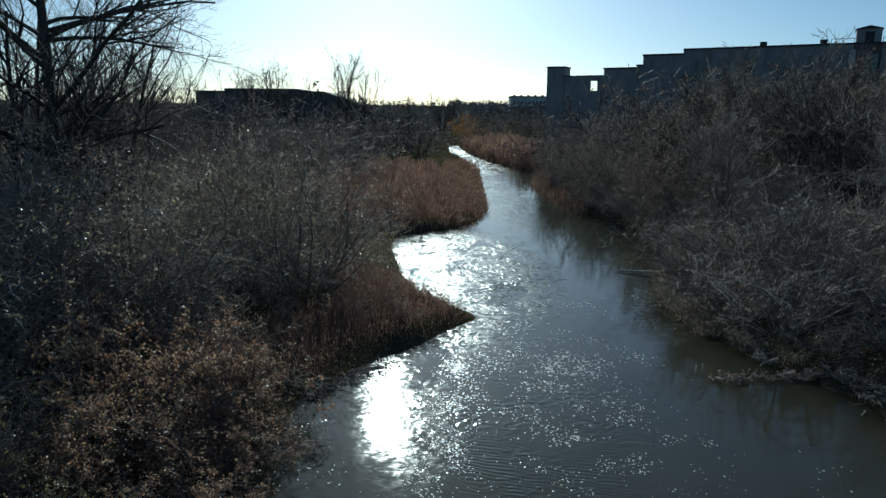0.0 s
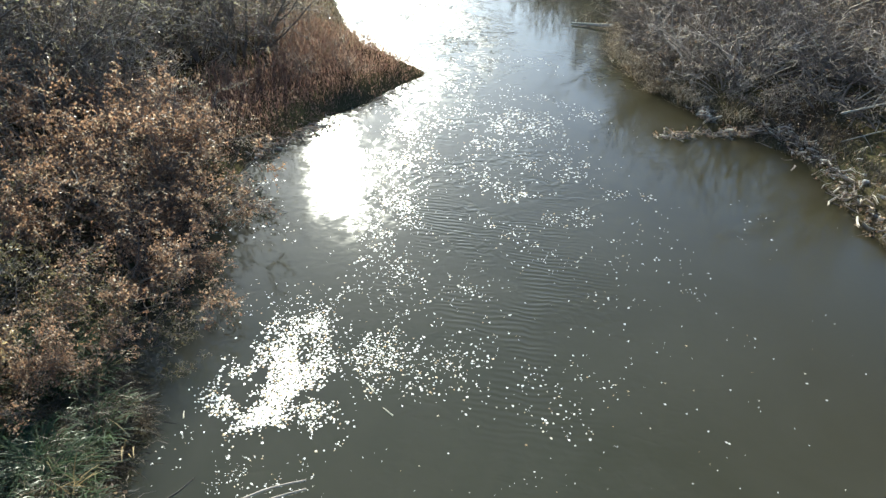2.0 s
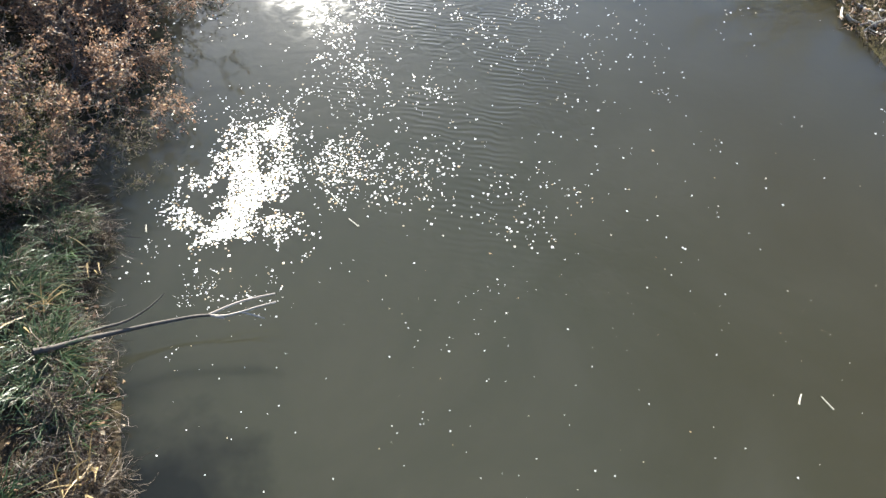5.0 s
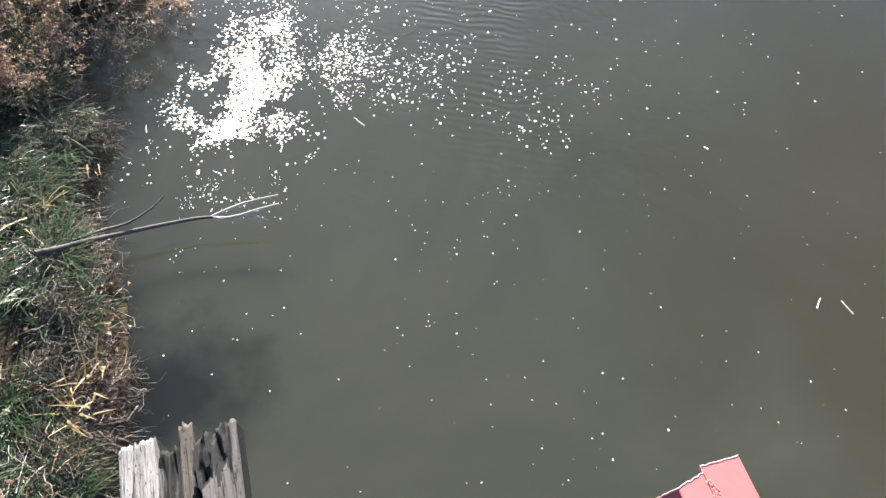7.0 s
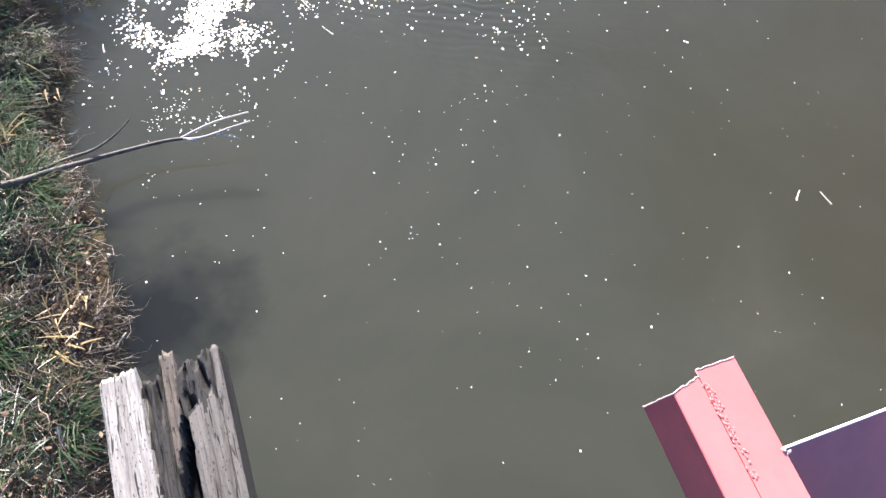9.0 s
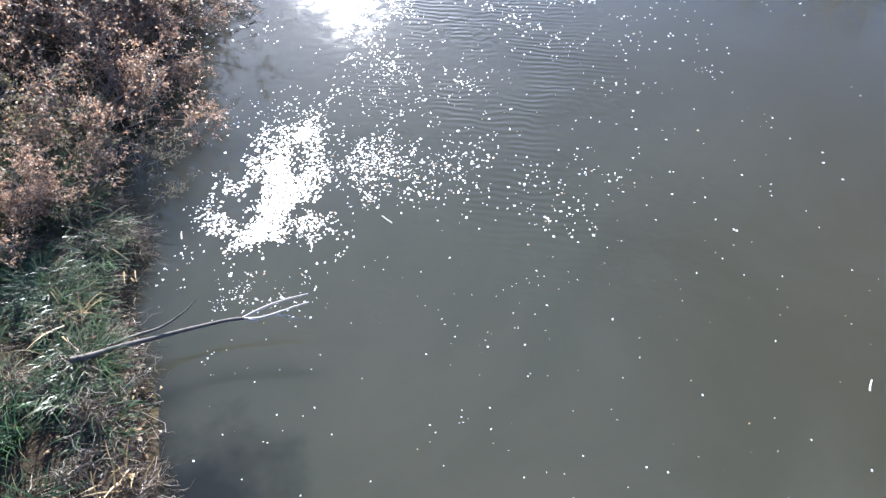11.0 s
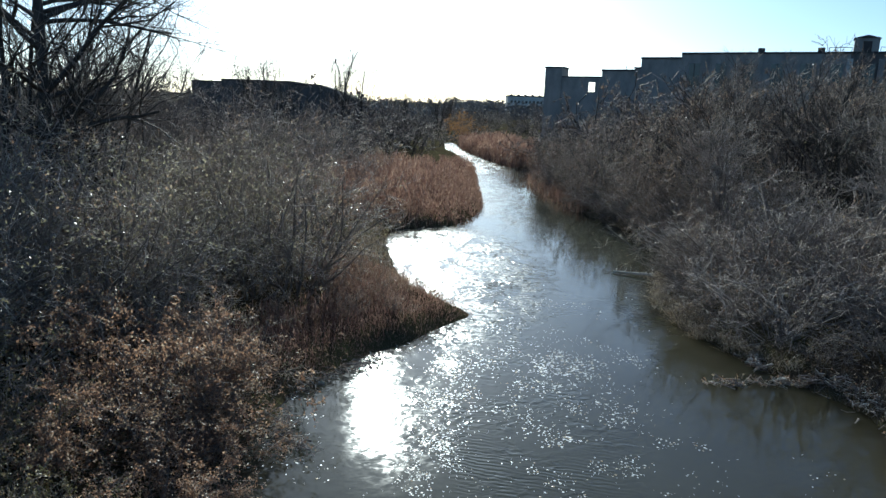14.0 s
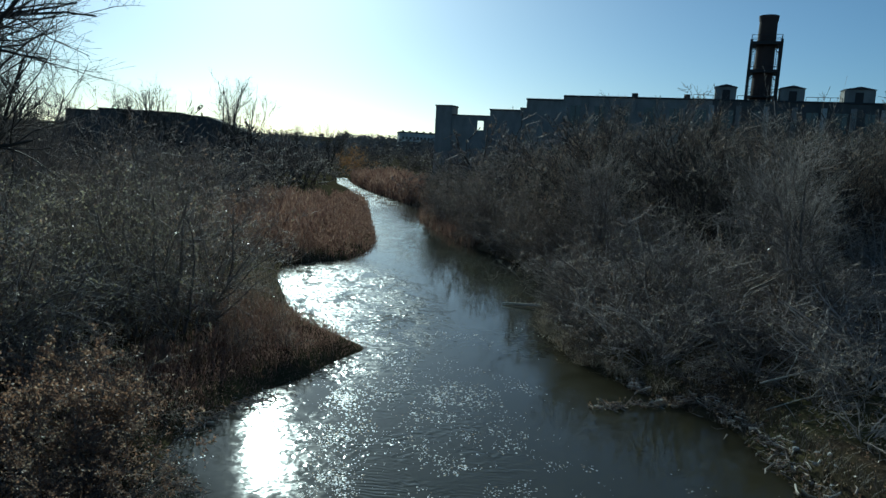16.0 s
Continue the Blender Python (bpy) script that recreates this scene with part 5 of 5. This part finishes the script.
def wooden_beam():
    """The rotten end of a squared timber: a sound pale side, a rotten strip, a tongue that stands out and a split face with pits and a trench."""
    root = new("wooden_beam")
    root.matrix_world = BRIDGE
    tagged(root, "weathered grey timber beam with a split rotten end", "beam")
    e = across(0.07, 1.6)
    x0, x1, y1, y0, top = e.x - 0.150, e.x + 0.134, e.y, 0.1, 5.4
    nu, nv = 72, 120

    def rough(u, s, a, b, k):
        return noise.noise(Vector((u * a, s * b, k)))

    def bounds(s):
        """Where the sound side, the rotten strip and the tongue end at a depth s from the end."""
        w = 0.012 * rough(0, s, 1, 9, 3.0)
        return 0.315 + 0.14 * s + w, 0.49 + 0.02 * s + w, 0.635 - 0.28 * min(s, 0.45) + w

    def end(u):
        b0, b1, b2 = bounds(0)
        out = 0.0 + 0.02 * u if u < b0 else -0.03 if u < b1 else 0.026 if u < b2 else -0.03 + 0.034 * min(1.0, (u - b2) / 0.24)
        return out + 0.012 * rough(u, 0, 16, 1, 1.0) + 0.010 * rough(u, 0, 47, 1, 4.0)

    def drop(u, s):
        b0, b1, b2 = bounds(s)
        h = -0.004 * abs(rough(u, s, 26, 5, 2.0)) - 0.0035 * rough(u, s, 70, 9, 6.0)
        if b0 < u < b1:
            h -= 0.011 + 0.06 * max(0.0, rough(u, s, 22, 7, 8.0) - 0.12) * max(0.25, 1 - s * 3)
        elif b1 <= u < b2:
            h -= 0.006 + 0.04 * max(0.0, rough(u, s, 26, 10, 5.0) - 0.2)
        elif u >= b2:
            h -= 0.004 + (0.10 * max(0.0, rough(u, s, 17, 12, 11.0) - 0.02) if s < 0.12 and u < 0.9 else 0.0)
        for at, wide, deep in ((b0, 0.012, 0.016), (b1, 0.014, 0.022), (0.925 + 0.01 * rough(0, s, 1, 12, 7.0), 0.012, 0.014)):
            h -= deep * max(0.0, 1 - abs(u - at) / wide)
        half = min(0.062, max(0.0, (s - 0.11) * 0.30)) + 0.014 * rough(u, s, 1, 22, 9.0) * (s > 0.13)
        if half > 0:
            h -= 0.10 * min(1.0, max(0.0, 1.25 - abs(u - (b2 + 0.045)) / half))
        edge = min(u, 1 - u)
        return h - 0.010 * max(0.0, 1 - edge / 0.035) ** 2 - 0.008 * max(0.0, 1 - s / 0.012)

    kinds = {"sound_side": WOOD, "rotten_strip": WOOD_DARK, "tongue": WOOD_BROWN, "split_face": WOOD_GREY, "rotten_core": ROT}
    us = [i / nu for i in range(nu + 1)]
    rows = []
    for k in range(nv + 1):
        t = (k / nv) ** 1.7
        row = []
        for u in us:
            yy = y1 + end(u)
            s = (yy - y0) * t
            row.append((x0 + (x1 - x0) * u, yy - s, top + drop(u, s), u, s))
        rows.append(row)
    meshes = {name: (bmesh.new(), {}) for name in kinds}
    for k in range(nv):
        for i in range(nu):
            u, s = (rows[k][i][3] + rows[k][i + 1][3]) / 2, rows[k][i][4]
            b0, b1, b2 = bounds(s)
            low = sum(rows[a][b][2] for a in (k, k + 1) for b in (i, i + 1)) / 4 - top
            name = "rotten_core" if low < -0.05 else "sound_side" if u < b0 else "rotten_strip" if u < b1 else "tongue" if u < b2 else "rotten_strip" if s < 0.12 + 0.06 * rough(u, s, 18, 14, 12.0) + 0.08 * (0.8 - u) and u < 0.93 else "split_face"
            bm, seen = meshes[name]
            corners = []
            for a, b in ((k, i), (k + 1, i), (k + 1, i + 1), (k, i + 1)):
                if (a, b) not in seen:
                    seen[a, b] = bm.verts.new(rows[a][b][:3])
                corners.append(seen[a, b])
            bm.faces.new(corners)
    for name, (bm, _) in meshes.items():
        part(name, bm, kinds[name], root)
    rim = [r[0] for r in reversed(rows)] + list(rows[0][1:-1]) + [r[-1] for r in rows]
    bm = bmesh.new()
    up, down = [bm.verts.new(p[:3]) for p in rim], [bm.verts.new((p[0], p[1], top - 0.11)) for p in rim]
    for a in range(len(rim) - 1):
        bm.faces.new((up[a], down[a], down[a + 1], up[a + 1]))
    part("timber_side", bm, WOOD_DARK, root)


def steel_bracket():
    """Two angle bars welded into a box, the raw cut end showing."""
    root = new("rail_bracket")
    root.matrix_world = BRIDGE
    tagged(root, "faded red steel box bracket with a rough weld", "bracket")
    e = across(1.008, 1.208)
    y1 = e.y
    seam = e.x + 0.045
    z, tall = 6.1, 0.125
    rng = np.random.default_rng(62)

    def cut(x):
        return 0.004 * noise.noise(Vector((x * 130, 3, 0))) + 0.002 * noise.noise(Vector((x * 420, 9, 0)))

    rims = []
    for xa, xb, end in ((e.x, seam - 0.0003, y1 + 0.005), (seam + 0.0003, e.x + 0.108, y1 + 0.014)):
        bm = bmesh.new()
        nx = 14
        ring = []
        for j in range(nx + 1):
            fx = xa + (xb - xa) * j / nx
            yy = end + cut(fx) - (0.010 * (1 - j / nx) if xa < seam - 0.01 else 0)
            rims.append((fx, yy, z))
            ring.append([bm.verts.new(p) for p in ((fx, yy, z), (fx, yy, z - 0.006), (fx, y1 - 0.016, z - 0.007), (fx, y1 - 0.016, z - tall), (fx, 0.2, z - tall), (fx, 0.2, z))])
        for j in range(nx):
            for i in range(6):
                bm.faces.new((ring[j][i], ring[j + 1][i], ring[j + 1][(i + 1) % 6], ring[j][(i + 1) % 6]))
        bm.faces.new(ring[0])
        bm.faces.new(ring[-1][::-1])
        bmesh.ops.recalc_face_normals(bm, faces=bm.faces)
        edges = [ed for ed in bm.edges if abs(ed.verts[0].co.x - ed.verts[1].co.x) < 1e-6 and abs(ed.verts[0].co.z - ed.verts[1].co.z) < 1e-6 and ed.calc_length() > 0.3]
        bmesh.ops.bevel(bm, geom=edges, offset=0.0012, segments=2, affect="EDGES", profile=0.5)
        part("angle_bar", bm, RED, root)
    # a thin plate over the side, its shade put in as dark maroon
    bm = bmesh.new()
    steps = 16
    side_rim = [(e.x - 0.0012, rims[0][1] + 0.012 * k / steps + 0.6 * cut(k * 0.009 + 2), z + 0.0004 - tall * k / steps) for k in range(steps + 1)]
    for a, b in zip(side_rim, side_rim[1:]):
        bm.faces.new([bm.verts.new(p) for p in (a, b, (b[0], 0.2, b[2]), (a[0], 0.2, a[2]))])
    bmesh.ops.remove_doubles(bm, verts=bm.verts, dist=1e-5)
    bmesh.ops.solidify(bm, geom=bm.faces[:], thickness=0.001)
    part("side_plate", bm, MAROON, root, "left side of the bracket, its shade coloured in dark maroon")
    bm = bmesh.new()
    for i in range(170):
        at = (i / 170) ** 1.3
        if 0.45 < at < 0.62 and rng.random() < 0.85 or at > 0.3 and rng.random() < 0.5:
            continue
        bmesh.ops.create_icosphere(bm, subdivisions=1, radius=rng.uniform(0.0010, 0.0023), matrix=Matrix.Translation((seam + 0.006 + rng.normal() * 0.0035, y1 - 0.008 - 0.30 * at, z + 0.0002)) @ Matrix.Diagonal((1, 1.5, 0.6, 1)))
    tagged(part("weld", bm, RED, root, "lumpy painted weld along the seam"), kind="stuff")
    bm = bmesh.new()
    line = side_rim[::-1] + rims
    for a, b in zip(line, line[1:]):
        for s in (0.0, 0.25, 0.5, 0.75):
            p = Vector(a).lerp(Vector(b), s)
            bmesh.ops.create_icosphere(bm, subdivisions=1, radius=rng.uniform(0.0009, 0.0016), matrix=Matrix.Translation(p))
    part("cut_edge", bm, WELD, root, "rough pale torch-cut edge")
    bm = box(0, 4.2, -0.14, 0, -0.007, 0, 0.001)
    iron = part("angle_iron", bm, MAROON, root, "dark maroon angle iron welded to the bracket")
    e2 = across(1.144, 1.108)
    iron.matrix_basis = pose(e2.x - 0.012, e2.y, z, 38, 0, 0)
    # worn edge of the iron, its sunlit gleam put in as white
    lip = part("worn_edge", box(0, 4.2, 0.0005, 0.0025, -0.0035, 0.001, 0.0005), WHITE, root, "bare worn edge of the angle iron, its sunlit gleam coloured white")
    lip.matrix_basis = iron.matrix_basis.copy()
    bm = bmesh.new()
    for i in range(90):
        bmesh.ops.create_icosphere(bm, subdivisions=1, radius=rng.uniform(0.0015, 0.0035), matrix=Matrix.Translation((0.002 + abs(rng.normal()) * 0.004, -0.13 * i / 90, 0.001)))
    bead = part("weld_bead", bm, WELD, root)
    bead.matrix_basis = iron.matrix_basis.copy()
    part("strut", box(e.x + 0.02, e.x + 0.09, 0.35, 0.42, 5.56, z - tall), RED, root)


def bridge_deck():
    root = new("bridge_deck")
    root.matrix_world = BRIDGE
    tagged(root, "timber bridge deck over the river", "bridge")
    for n in range(16):
        y = -3.2 + 0.245 * n
        part("plank", box(-16, 22, y, y + 0.235, 5.404, 5.55), WOOD, root)
    for x in (-10, -5.5, 4.5, 9.5, 14):
        part("crossbeam", box(x - 0.14, x + 0.14, -3.4, 0.6, 5.1, 5.4), WOOD, root)
        for y in (-2.8, 0.1):
            bm = bmesh.new()
            bmesh.ops.create_cone(bm, cap_ends=True, segments=14, radius1=0.17, radius2=0.15, depth=6.6, matrix=Matrix.Translation((x, y, 1.8)))
            part("pile", bm, WOOD, root)


wooden_beam()
steel_bracket()
bridge_deck()
